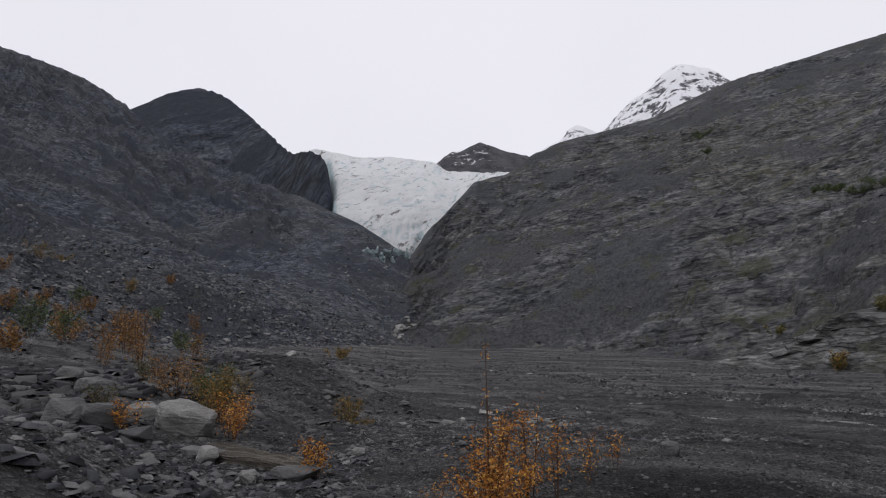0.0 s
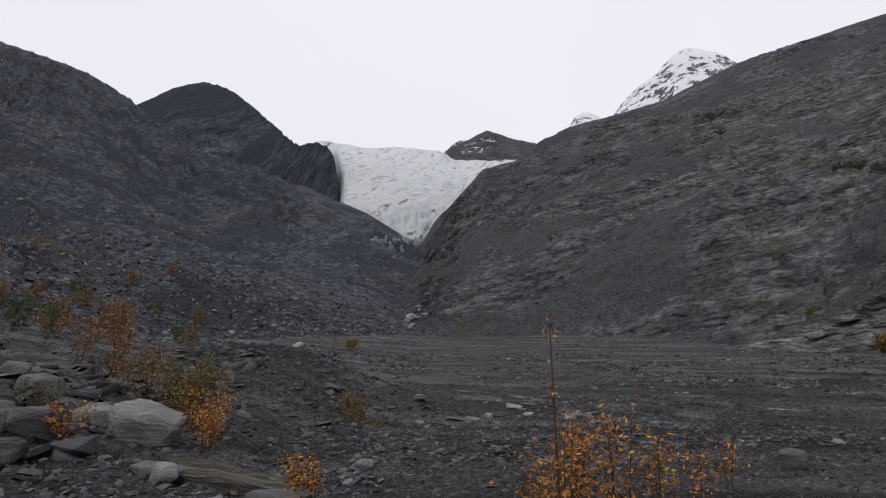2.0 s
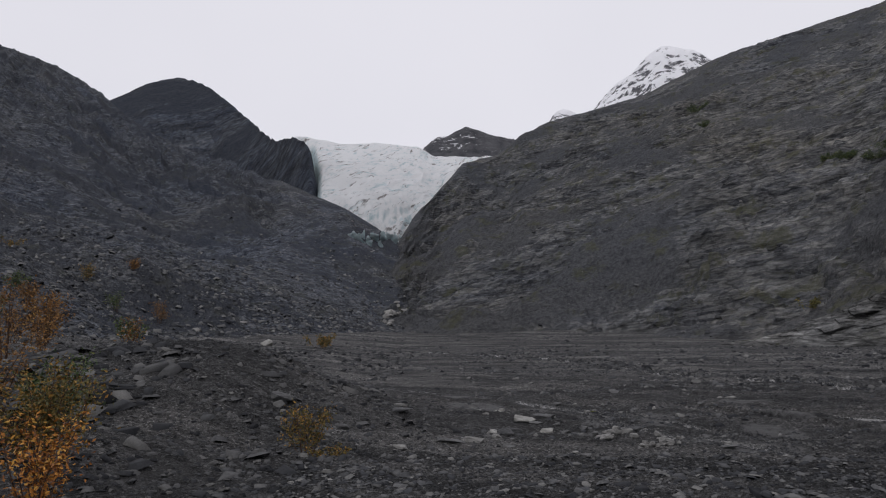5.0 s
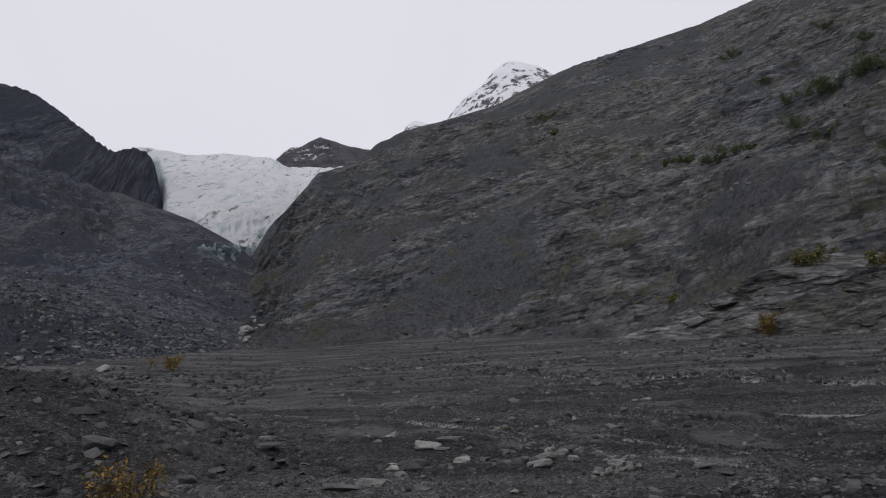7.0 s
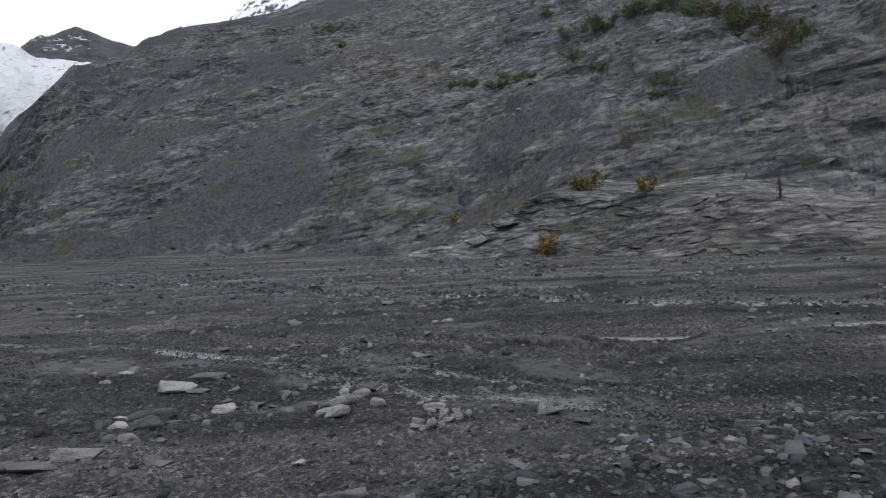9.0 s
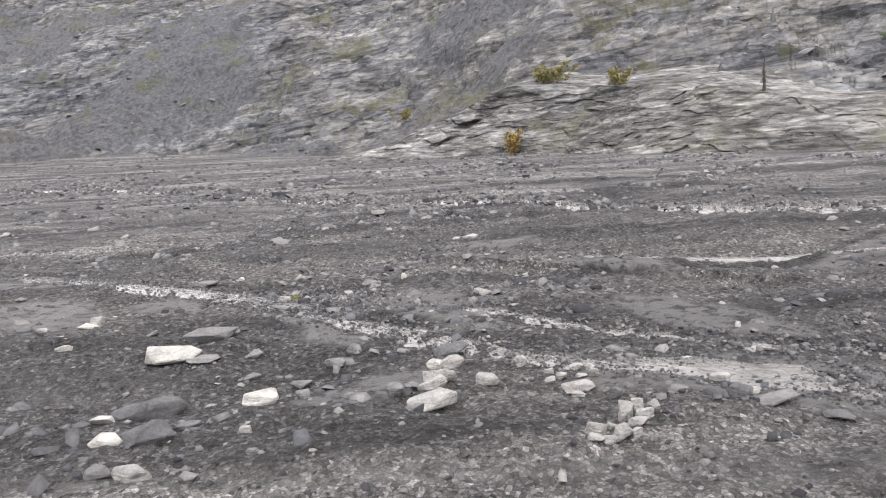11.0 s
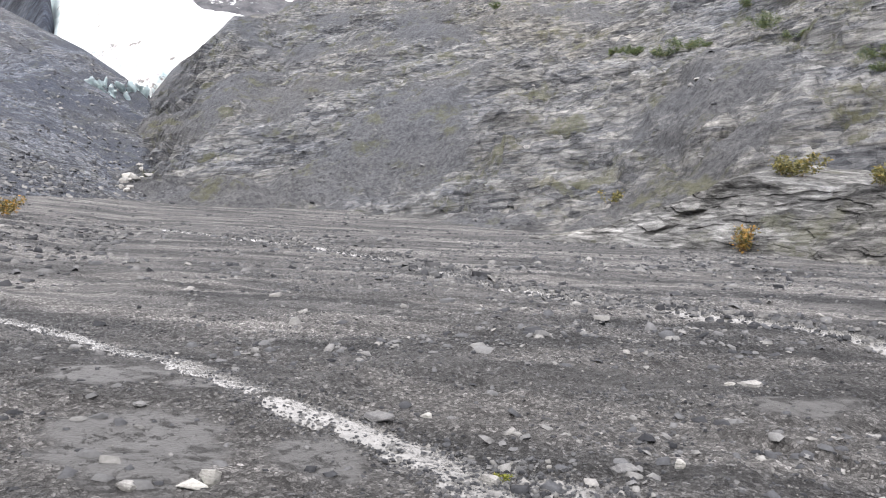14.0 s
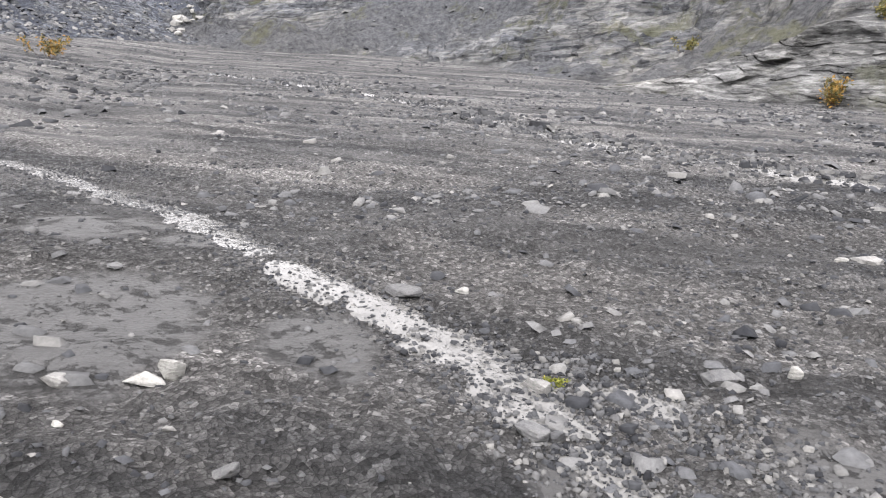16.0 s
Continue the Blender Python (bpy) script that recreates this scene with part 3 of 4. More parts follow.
mark_loose()
hill("scree_slope", "dark grey scree slope strewn with slate, tinted blue for haze", "hillside", SCREE, LEFT_SKY, LEFT_FOOT, LEFT_RIDGE, 0.15, 280, 1.25, left_relief, smooth=False)
hill("rock_knob", "dark rounded rock summit with ribbed cliff face", "mountain", CLIFF, KNOB_SKY, [(-27, 480), (-16, 420), (-12, 290), (-8, 225)], [(-27, 900), (-18, 880), (-14, 640), (-11, 400), (-8, 290)], 0.06, 150, 0.8, knob_relief, base=12, spread=1.0, back=0.3)
hill("glacier", "white crevassed glacier tongue with blue ice and grit", "glacier", ICE, [(-10.7, 14.2), (-9.6, 14.1), (-5.66, 13.7), (-0.5, 13.5), (0.7, 12.7), (9, 12.7)], [(-10.7, 330), (-8.9, 320), (-8.4, 170), (-8.0, 150), (9, 150)], [(-10.7, 520), (9, 520)], 0.075, 210, 0.97, ice_relief, base=9.0, spread=1.5)
hill("dark_summit", "dark rock summit patched with snow above the ice", "mountain", PATCHY, [(-0.9, 12.7), (-0.2, 13.3), (0.5, 13.95), (1.04, 14.3), (1.7, 14.25), (2.5, 14.7), (3.29, 15.0), (4.2, 14.7), (5.5, 14.2), (6.83, 13.9), (8.5, 13.2)], [(-1, 505), (9, 505)], [(-1, 600), (9, 600)], 0.05, 90, 0.8, peak_relief(14), base=106, spread=1.0)
hill("snowy_peak", "distant snow-covered rocky peak", "mountain", SNOWY, [(8, 10), (11, 13.5), (13.2, 15.6), (15.2, 17.5), (16.4, 18.2), (17.6, 19.2), (18.6, 19.7), (19.6, 19.55), (20.65, 19.2), (22.2, 18.15), (25, 16.5), (32, 12)], [(8, 1500), (32, 1500)], [(8, 2600), (32, 2600)], 0.08, 120, 0.9, peak_relief(240), base=60, spread=1.0)
hill("snowy_peak", "smaller distant snow-covered rocky peak", "mountain", SNOWY, [(3, 11), (7.3, 13.6), (8.6, 14.4), (9.7, 14.9), (10.3, 15.7), (10.84, 15.95), (11.5, 15.7), (12.5, 15.2), (16, 13)], [(3, 1300), (16, 1300)], [(3, 1900), (16, 1900)], 0.06, 100, 0.9, peak_relief(130), base=60, spread=1.0)


def outcrop():
    """A low wall of bedded slate at the hill's foot; each bed stands out by its own amount."""
    line = np.array([(17.4, 49.5), (19.0, 46.6), (20.8, 44.2), (22.3, 41.8), (23.1, 38.5), (23.1, 33.5), (23.8, 29.0), (25.8, 24.6), (29.5, 20.2), (36.0, 15.5)])
    tall = np.array([0.2, 0.9, 2.1, 3.2, 2.7, 2.35, 1.9, 1.3, 0.8, 0.4])
    run = np.r_[0, np.cumsum(np.hypot(*np.diff(line, axis=0).T))]
    u = np.arange(0, run[-1], 0.055)
    smooth = np.ones(41) / 41
    bx, by, h = [np.convolve(np.pad(np.interp(u, run, c), 20, "edge"), smooth, "valid") for c in (line[:, 0], line[:, 1], tall)]
    dx, dy = np.gradient(bx), np.gradient(by)
    ln = np.hypot(dx, dy)
    nx, ny = dy / ln, -dx / ln
    v = np.concatenate([np.linspace(-0.08, 1, 110), 1 + np.linspace(0.02, 1, 20)])[::-1, None]
    h = h * (1 + 0.16 * fbm(u * 0.25, u * 0, 131, 4))
    z = h * np.minimum(v, 1) + 0.3 * h * np.maximum(v - 1, 0)
    setback = 3.2 * np.clip(v, 0, 1) ** 1.4 + 7.0 * np.maximum(v - 1, 0)
    uu = u + 0 * v
    phase = (z + 0.07 * uu + 0.7 * fbm(uu * 0.16, z * 0.35, 133, 4)) / 0.21
    bed = np.floor(phase)
    out = 0.06 * value(uu * 0.22, bed * 3.7 + 0.5, 135)
    for wide, much, seed in ((2.6, 0.06, 145), (0.7, 0.06, 147)):
        block = np.floor(uu / wide + 0.37 * bed + 0.3 * fbm(uu * 0.6, z * 1.5, 149, 2))
        out = out + much * (lattice(bed, block, seed) / np.pi - 1.0)
    out = out + 0.9 * fbm(uu * 0.13, z * 0.3, 139, 3) + 0.05 * fbm(uu * 3, z * 3, 141, 3)
    cleft = run[3] - 1.0 - 3.4 * (1 - np.clip(v, 0, 1)) ** 1.5 + 0.9 * fbm(z * 0.9, z * 0 + 3, 151, 4)
    out = out - 0.7 * step(0.0, 0.5, uu - cleft) * step(7.0, 1.0, uu - cleft) * step(1.0, 0.8, v) * step(0.12, 0.45, v)
    out = out * step(1.9, 1.2, v) - setback
    SHEETS["rock_outcrop"] = (bx + nx * out, by + ny * out, z + 0.05 * fbm(uu * 1.1, v * 9, 143, 3))
    me = grid_mesh("rock_outcrop", *SHEETS["rock_outcrop"], OUTCROP, False)
    tagged(new("rock_outcrop", me), "low outcrop of bedded grey-brown slate at the hill foot", "rock outcrop", kind="structure")


outcrop()


# ---- loose stones ----
def rest(x, y):
    """Height of the ground or of the hill that stands on it."""
    z = float(ground_at(np.array(x, float), np.array(y, float)))
    for name in ("hill_slope", "scree_slope", "rock_outcrop"):
        hx, hy, hz = SHEETS[name]
        d = (hx - x) ** 2 + (hy - y) ** 2
        k = np.unravel_index(np.argmin(d), d.shape)
        if d[k] < 2.0:
            z = max(z, float(hz[k]))
    return z


def hull(size, corners, seed, flat=0.0, detail=0, rough=0.0):
    """An angular stone: the hull of random points in a box-like blob, its base cut level."""
    rng = random.Random(seed)
    bm = bmesh.new()
    for k in range(corners):
        v = Vector((rng.uniform(-1, 1), rng.uniform(-1, 1), rng.uniform(-1, 1)))
        v = v.normalized() * (0.82 + 0.18 * rng.random())
        v = Vector([math.copysign(abs(c) ** (0.92 - 0.12 * flat), c) for c in v])
        bm.verts.new((v.x * size[0] / 2, v.y * size[1] / 2, v.z * size[2] / 2))
    out = bmesh.ops.convex_hull(bm, input=bm.verts)
    bmesh.ops.delete(bm, geom=[g for g in out["geom_interior"] if isinstance(g, bmesh.types.BMVert)], context="VERTS")
    edges = [e for e in bm.edges if e.calc_face_angle(0) > 0.5]
    bmesh.ops.bevel(bm, geom=edges, offset=min(size) * 0.06, segments=1, affect="EDGES", clamp_overlap=True)
    if detail:
        bmesh.ops.triangulate(bm, faces=bm.faces)
        bmesh.ops.subdivide_edges(bm, edges=bm.edges, cuts=detail, use_grid_fill=True)
        for v in bm.verts:
            p = v.co * (3.0 / max(size))
            v.co += v.co.normalized() * rough * (noise.noise(p * 2 + Vector((seed, 0, 0))) + 0.5 * noise.noise(Vector((p.x * 3, p.y * 3, p.z * 14)) + Vector((0, seed, 0))))
    return bm


def stone(x, y, long, tall, tone, seed, label, group="", wide=0.68, name="stone", corners=15, turn=None, tilt=8.0, sink=0.18, detail=0, rough=0.0, sway=35.0):
    rng = random.Random(seed * 7 + 3)
    high = max(0.02, tall)
    bm = hull((long, long * wide, high), corners, seed, 0.4 if tall < long * 0.4 else 0.0, detail, rough)
    me = bpy.data.meshes.new(name)
    bm.to_mesh(me)
    bm.free()
    me.materials.append(STONES[tone])
    ob = new(name, me)
    face = 35.0 if turn is None else turn
    m = pose(x, y, 0, rng.uniform(-tilt, tilt), rng.uniform(-tilt, tilt), -face + rng.uniform(-sway, sway))
    low = min((m @ v.co).z for v in me.vertices)
    m.translation.z = rest(x, y) - low - sink * high
    ob.matrix_world = m
    return tagged(ob, label, "stone", group)


TONES = ("grey slate", "pale grey", "off-white", "dark slate")
CAIRN = [
    (3.83, 17.87, 0.18, 0.09, 1),
    (3.62, 17.68, 0.23, 0.10, 1),
    (3.41, 17.42, 0.29, 0.11, 1),
    (3.33, 17.68, 0.13, 0.09, 0),
    (3.46, 17.73, 0.10, 0.06, 0),
    (3.31, 17.44, 0.12, 0.04, 0),
    (3.83, 17.50, 0.16, 0.09, 1),
    (4.20, 17.64, 0.10, 0.09, 1),
]
STONE_RING = [
    (4.14, 17.07, 0.21, 0.07, 1),
    (4.21, 17.39, 0.07, 0.06, 1),
    (4.12, 17.27, 0.09, 0.04, 0),
    (4.19, 17.26, 0.09, 0.05, 1),
    (4.42, 17.37, 0.11, 0.04, 0),
    (4.45, 17.29, 0.07, 0.06, 0),
    (4.35, 17.15, 0.08, 0.07, 1),
    (4.29, 17.20, 0.08, 0.03, 0),
    (4.08, 17.01, 0.09, 0.03, 0),
]
STONE_HEAP = [
    (3.93, 16.54, 0.10, 0.10, 0),
    (4.07, 16.58, 0.09, 0.06, 1),
    (4.15, 16.55, 0.08, 0.06, 0),
    (4.02, 16.49, 0.10, 0.06, 1),
    (3.70, 16.50, 0.11, 0.08, 1),
    (3.83, 16.51, 0.08, 0.04, 0),
    (3.93, 16.45, 0.12, 0.05, 0),
    (3.75, 16.39, 0.11, 0.08, 0),
    (3.82, 16.36, 0.06, 0.05, 1),
    (3.70, 16.41, 0.08, 0.04, 0),
    (3.65, 16.45, 0.09, 0.03, 0),
]
LOOSE = [
    (2.50, 19.25, 0.38, 0.20, 2),
    (2.86, 19.60, 0.42, 0.11, 0),
    (2.66, 19.15, 0.28, 0.04, 0),
    (2.70, 18.11, 0.24, 0.11, 2),
    (2.04, 18.00, 0.33, 0.13, 3),
    (1.86, 18.03, 0.18, 0.07, 2),
    (3.31, 18.42, 0.16, 0.08, 0),
    (3.56, 18.64, 0.13, 0.09, 0),
    (3.01, 18.29, 0.16, 0.06, 0),
    (2.93, 18.05, 0.12, 0.08, 0),
    (3.11, 17.81, 0.08, 0.05, 0),
    (2.82, 18.66, 0.16, 0.05, 0),
    (3.00, 19.09, 0.15, 0.06, 0),
    (2.28, 18.09, 0.15, 0.06, 3),
    (1.88, 17.54, 0.18, 0.10, 1),
    (1.78, 17.67, 0.15, 0.08, 0),
    (2.09, 17.35, 0.11, 0.05, 0),
    (2.47, 17.71, 0.08, 0.06, 1),
    (2.40, 17.41, 0.07, 0.04, 0),
]
LOOSE_BEYOND = [
    (4.01, 18.13, 0.26, 0.09, 3),
    (4.44, 16.63, 0.13, 0.06, 0),
    (4.31, 16.56, 0.05, 0.06, 0),
    (4.16, 16.81, 0.09, 0.07, 3),
    (4.57, 16.35, 0.14, 0.11, 3),
    (4.70, 16.36, 0.08, 0.04, 1),
    (4.66, 16.24, 0.28, 0.04, 0),
    (4.80, 16.64, 0.14, 0.07, 1),
    (5.51, 16.63, 0.08, 0.05, 0),
    (4.83, 17.43, 0.14, 0.05, 0),
    (4.78, 17.25, 0.12, 0.04, 0),
    (5.19, 17.27, 0.09, 0.05, 0),
    (4.54, 17.07, 0.07, 0.04, 0),
    (4.76, 15.96, 0.17, 0.04, 3),
    (5.07, 19.18, 0.18, 0.07, 1),
    (1.91, 19.84, 0.13, 0.05, 1),
]
BY_STREAM = [
    (3.48, 21.84, 0.26, 0.07, 0),
    (3.84, 21.83, 0.11, 0.06, 2),
    (3.80, 20.51, 0.15, 0.08, 1),
    (3.63, 20.11, 0.16, 0.06, 0),
    (3.72, 20.09, 0.09, 0.06, 3),
    (4.65, 20.43, 0.19, 0.07, 0),
    (4.99, 20.37, 0.08, 0.07, 2),
    (2.29, 20.87, 0.14, 0.11, 2),
    (2.19, 20.78, 0.17, 0.06, 2),
    (1.87, 20.76, 0.13, 0.06, 1),
    (1.96, 20.36, 0.05, 0.03, 2),
    (2.33, 20.29, 0.06, 0.03, 1),
    (3.83, 20.86, 0.08, 0.03, 3),
    (2.87, 22.23, 0.09, 0.04, 3),
    (1.83, 22.37, 0.13, 0.04, 0),
    (1.06, 25.03, 0.15, 0.05, 0),
    (6.91, 22.22, 0.12, 0.08, 2),
    (7.13, 22.19, 0.24, 0.07, 1),
    (9.83, 46.93, 0.83, 0.18, 3),
    (2.52, 19.98, 0.12, 0.04, 0),
]
BY_MOUND = [
    (1.52, 17.38, 0.41, 0.18, 1),
    (1.12, 17.13, 0.21, 0.09, 0),
    (1.91, 18.43, 0.15, 0.06, 2),
    (2.11, 18.45, 0.32, 0.11, 3),
    (1.97, 16.93, 0.18, 0.07, 0),
    (5.61, 15.20, 0.27, 0.07, 0),
    (2.61, 15.07, 0.20, 0.06, 0),
    (1.28, 17.04, 0.30, 0.07, 0),
    (1.10, 17.20, 0.18, 0.06, 1),
    (2.26, 18.46, 0.28, 0.13, 3),
    (2.02, 16.81, 0.16, 0.04, 0),
    (2.75, 16.27, 0.09, 0.04, 2),
    (0.43, 20.33, 0.26, 0.09, 1),
    (0.45, 19.27, 0.5, 0.07, 3),
]


def lay(rows, group, where, start, sink=0.18, lift=1.0, least=0):
    for k, (x, y, long, tall, tone) in enumerate(rows):
        shape = "flat slab" if tall < long * 0.3 else "angular stone"
        stone(x, y, long * 1.15, tall * lift * 1.2, max(tone, least), start + k, f"{TONES[max(tone, least)]} {shape} {where}", group, sink=sink)


lay(CAIRN, "stones of the small pile", "in a small pile on gravel", 100)
lay(STONE_RING, "stones of the small ring", "in a small ring on gravel", 130, least=1)
lay(STONE_HEAP, "stones of the low heap", "in a low heap on gravel", 160, lift=1.3, least=1)
lay(LOOSE, "loose stones on the flat", "lying on the gravel flat", 200)
lay(LOOSE_BEYOND, "loose stones on the flat", "lying on the gravel flat", 240)
lay(BY_STREAM, "stones by the stream", "lying beside the meltwater stream", 280)
lay(BY_MOUND, "stones by the mound", "lying below the gravel mound", 320)
stone(3.47, 17.52, 0.20, 0.10, 1, 371, "pale grey angular stone in a small pile on gravel", "stones of the small pile", sink=-0.55)
stone(3.64, 17.72, 0.16, 0.09, 2, 372, "off-white angular stone in a small pile on gravel", "stones of the small pile", sink=-0.65)

# boulders at the foot of the bank
stone(-2.75, 12.5, 1.35, 0.72, 1, 401, "large pale angular boulder among autumn shrubs", name="boulder", corners=20, turn=8, wide=0.6, detail=2, rough=0.035, sink=0.2, sway=8)
stone(-3.55, 12.9, 0.75, 0.5, 1, 402, "pale weathered boulder beside a larger one", name="boulder", corners=17, turn=0, detail=2, rough=0.03, sink=0.25)
stone(-1.8, 10.75, 0.48, 0.4, 1, 404, "pale angular stone beside a dark slab", name="boulder", detail=1, rough=0.015)
stone(-1.9, 11.0, 1.0, 0.22, 0, 405, "grey slab of layered slate on the bank", name="slab", corners=20, turn=30, wide=0.4, detail=1, rough=0.02)
stone(-4.7, 13.6, 1.1, 0.45, 0, 406, "grey broken boulder among slate rubble", name="boulder", corners=18, detail=2, rough=0.03, sink=0.2)
stone(-5.6, 14.6, 0.9, 0.4, 0, 407, "grey slate boulder among rubble", name="boulder", corners=18, detail=1, rough=0.03)
stone(-6.3, 16.6, 0.9, 0.35, 3, 408, "dark slate boulder among rubble", name="boulder", corners=18, detail=1, rough=0.03)
stone(-6.0, 15.4, 0.26, 0.2, 2, 409, "off-white stone among dark slate rubble")
stone(-3.2, 11.4, 1.2, 0.28, 3, 412, "dark slate slab half buried in the bank", name="slab", corners=20, turn=20, wide=0.45, detail=1, rough=0.02, sink=0.35)
stone(-3.6, 11.75, 1.05, 0.5, 0, 421, "grey tilted slab leaning among dark boulders", name="boulder", corners=14, turn=-30, wide=0.5, tilt=16, detail=2, rough=0.03, sink=0.15, sway=6)
stone(-4.25, 11.7, 0.95, 0.6, 0, 422, "grey weathered boulder on the bank", name="boulder", corners=16, detail=2, rough=0.03, sink=0.2)
stone(-3.55, 10.85, 0.8, 0.42, 3, 423, "dark slate boulder in front of pale slabs", name="boulder", corners=16, detail=2, rough=0.025, sink=0.25)
stone(-1.0, 9.75, 0.42, 0.26, 1, 424, "pale angular stone below a split slab", corners=18, detail=1, rough=0.012)
stone(-0.45, 10.0, 1.0, 0.26, 0, 425, "grey split slab lying beside a longer one", name="slab", corners=18, turn=38, wide=0.42, detail=1, rough=0.02, sink=0.25, sway=4)
stone(4.2, 9.8, 0.34, 0.26, 0, 410, "grey rounded rock on dark gravel", name="boulder", corners=26, detail=1, rough=0.012)
stone(0.15, 11.65, 0.30, 0.16, 1, 411, "pale grey stone on dark gravel")
stone(-1.28, 18.3, 0.5, 0.2, 0, 413, "grey flat stone on the gravel mound", turn=0)
stone(-0.3, 17.6, 0.30, 0.14, 0, 414, "grey flat stone on the gravel mound", turn=0)
stone(0.56, 16.64, 0.26, 0.06, 1, 415, "pale grey flat stone on the gravel mound", turn=0)
stone(-9.5, 55.0, 1.3, 0.7, 2, 416, "off-white boulder on the scree")


def split_slab():
    """A long weathered slab, split along its beds and frayed at the ends."""
    bm = bmesh.new()
    bmesh.ops.create_cube(bm, size=1.0)
    bmesh.ops.subdivide_edges(bm, edges=bm.edges, cuts=19, use_grid_fill=True)
    for v in bm.verts:
        u, w, h = v.co
        taper = 1 - 0.35 * abs(2 * u) ** 3
        bed = math.floor((h + 0.5) * 5)
        end = 1 + 0.22 * noise.noise(Vector((bed * 3.1, w * 2, math.copysign(4, u))))
        out = 1 + 0.14 * noise.noise(Vector((u * 5, bed * 2.3, math.copysign(7, w)))) + 0.09 * noise.noise(Vector((u * 9, w * 14, h * 22)))
        v.co = Vector((u * 1.75 * end, w * 0.34 * taper * out, h * 0.19 * taper + 0.05 * noise.noise(Vector((u * 3, w * 3, 1.5))) + 0.035 * noise.noise(Vector((u * 4, w * 22, h * 3)))))
    me = bpy.data.meshes.new("slab")
    bm.to_mesh(me)
    bm.free()
    me.materials.append(WEATHERED)
    ob = new("slab", me)
    ob.matrix_world = pose(-1.2, 10.75, rest(-1.2, 10.75) + 0.07, 10, 4, -24)
    tagged(ob, "long grey-brown split slab of weathered slate", "stone")


split_slab()


# ---- rubble: chips of slate too many to count ----
def chips(name, pos, size, label, material=RUBBLE, seed=1, lean=0.25):
    """Many broken flat pieces, each a skewed block, in one mesh."""
    rng = np.random.default_rng(seed)
    n = len(pos)
    corner = np.array([(x, y, z) for z in (-1, 1) for y in (-1, 1) for x in (-1, 1)], float)
    v = corner[None] * (1 + rng.uniform(-0.45, 0.25, (n, 8, 3)))
    v[:, 4:, :2] *= rng.uniform(0.55, 0.95, (n, 1, 1))
    v *= size[:, None, :] / 2
    yaw, ax, ay = rng.uniform(0, 2 * np.pi, n), rng.normal(0, lean, n), rng.normal(0, lean, n)
    x, y, z = v[..., 0], v[..., 1], v[..., 2]
    y, z = y * np.cos(ax)[:, None] - z * np.sin(ax)[:, None], y * np.sin(ax)[:, None] + z * np.cos(ax)[:, None]
    x, z = x * np.cos(ay)[:, None] + z * np.sin(ay)[:, None], z * np.cos(ay)[:, None] - x * np.sin(ay)[:, None]
    x, y = x * np.cos(yaw)[:, None] - y * np.sin(yaw)[:, None], x * np.sin(yaw)[:, None] + y * np.cos(yaw)[:, None]
    co = np.stack([x, y, z], -1) + pos[:, None, :]
    face = np.array([(4, 5, 7, 6), (0, 1, 5, 4), (2, 6, 7, 3), (0, 4, 6, 2), (1, 3, 7, 5)])
    quads = (np.arange(n)[:, None, None] * 8 + face[None]).reshape(-1, 4)
    me = bpy.data.meshes.new(name)
    me.vertices.add(n * 8)
    me.vertices.foreach_set("co", co.ravel())
    me.loops.add(quads.size)
    me.loops.foreach_set("vertex_index", quads.ravel().astype(np.int32))
    me.polygons.add(len(quads))
    me.polygons.foreach_set("loop_start", np.arange(0, quads.size, 4, dtype=np.int32))
    me.update(calc_edges=True)
    me.materials.append(material)
    return tagged(new(name, me), label, "gravel", kind="stuff")


def sizes(rng, n, low, high, thin=0.32):
    s = low * (high / low) ** (rng.random(n) ** 2.2)
    return np.stack([s, s * rng.uniform(0.5, 0.9, n), s * rng.uniform(0.6, 1.4, n) * thin], -1)


def ground_chips(seed, n, x0, x1, y0, y1, low, high, keep, label, thin=0.32, name="gravel", material=RUBBLE):
    rng = np.random.default_rng(seed)
    x, y = rng.uniform(x0, x1, n), rng.uniform(y0, y1, n)
    ok = rng.random(n) < keep(x, y)
    x, y = x[ok], y[ok]
    size = sizes(rng, len(x), low, high, thin)
    z = ground_at(x, y) + size[:, 2] * 0.2
    return chips(name, np.stack([x, y, z], -1), size, label, material, seed)


def flat_keep(x, y):
    """Thin on silt and in the stream, thick along gravel bars."""
    bars = step(-0.35, 0.4, fbm(x * 0.35 + 0.12 * y, y * 0.9 - 0.2 * x, 111, 4))
    return (0.15 + 0.85 * bars) * (0.45 + 0.55 * step(18.2, 20.2, y)) * (1 - 0.88 * silt_at(x, y)) * (0.75 + 0.25 * step(0.1, 0.35, away(x, y, STREAM)))


def bank_keep(x, y):
    near = step(1.2, -0.8, x) * step(3, 5, y) + step(3.2, 1.5, np.hypot((x + 1.8) * 0.8, y - 19.5))
    return np.clip(near + 0.25, 0, 1) * (0.35 + 0.65 * step(-0.4, 0.3, fbm(x * 0.6, y * 0.6, 113, 3)))


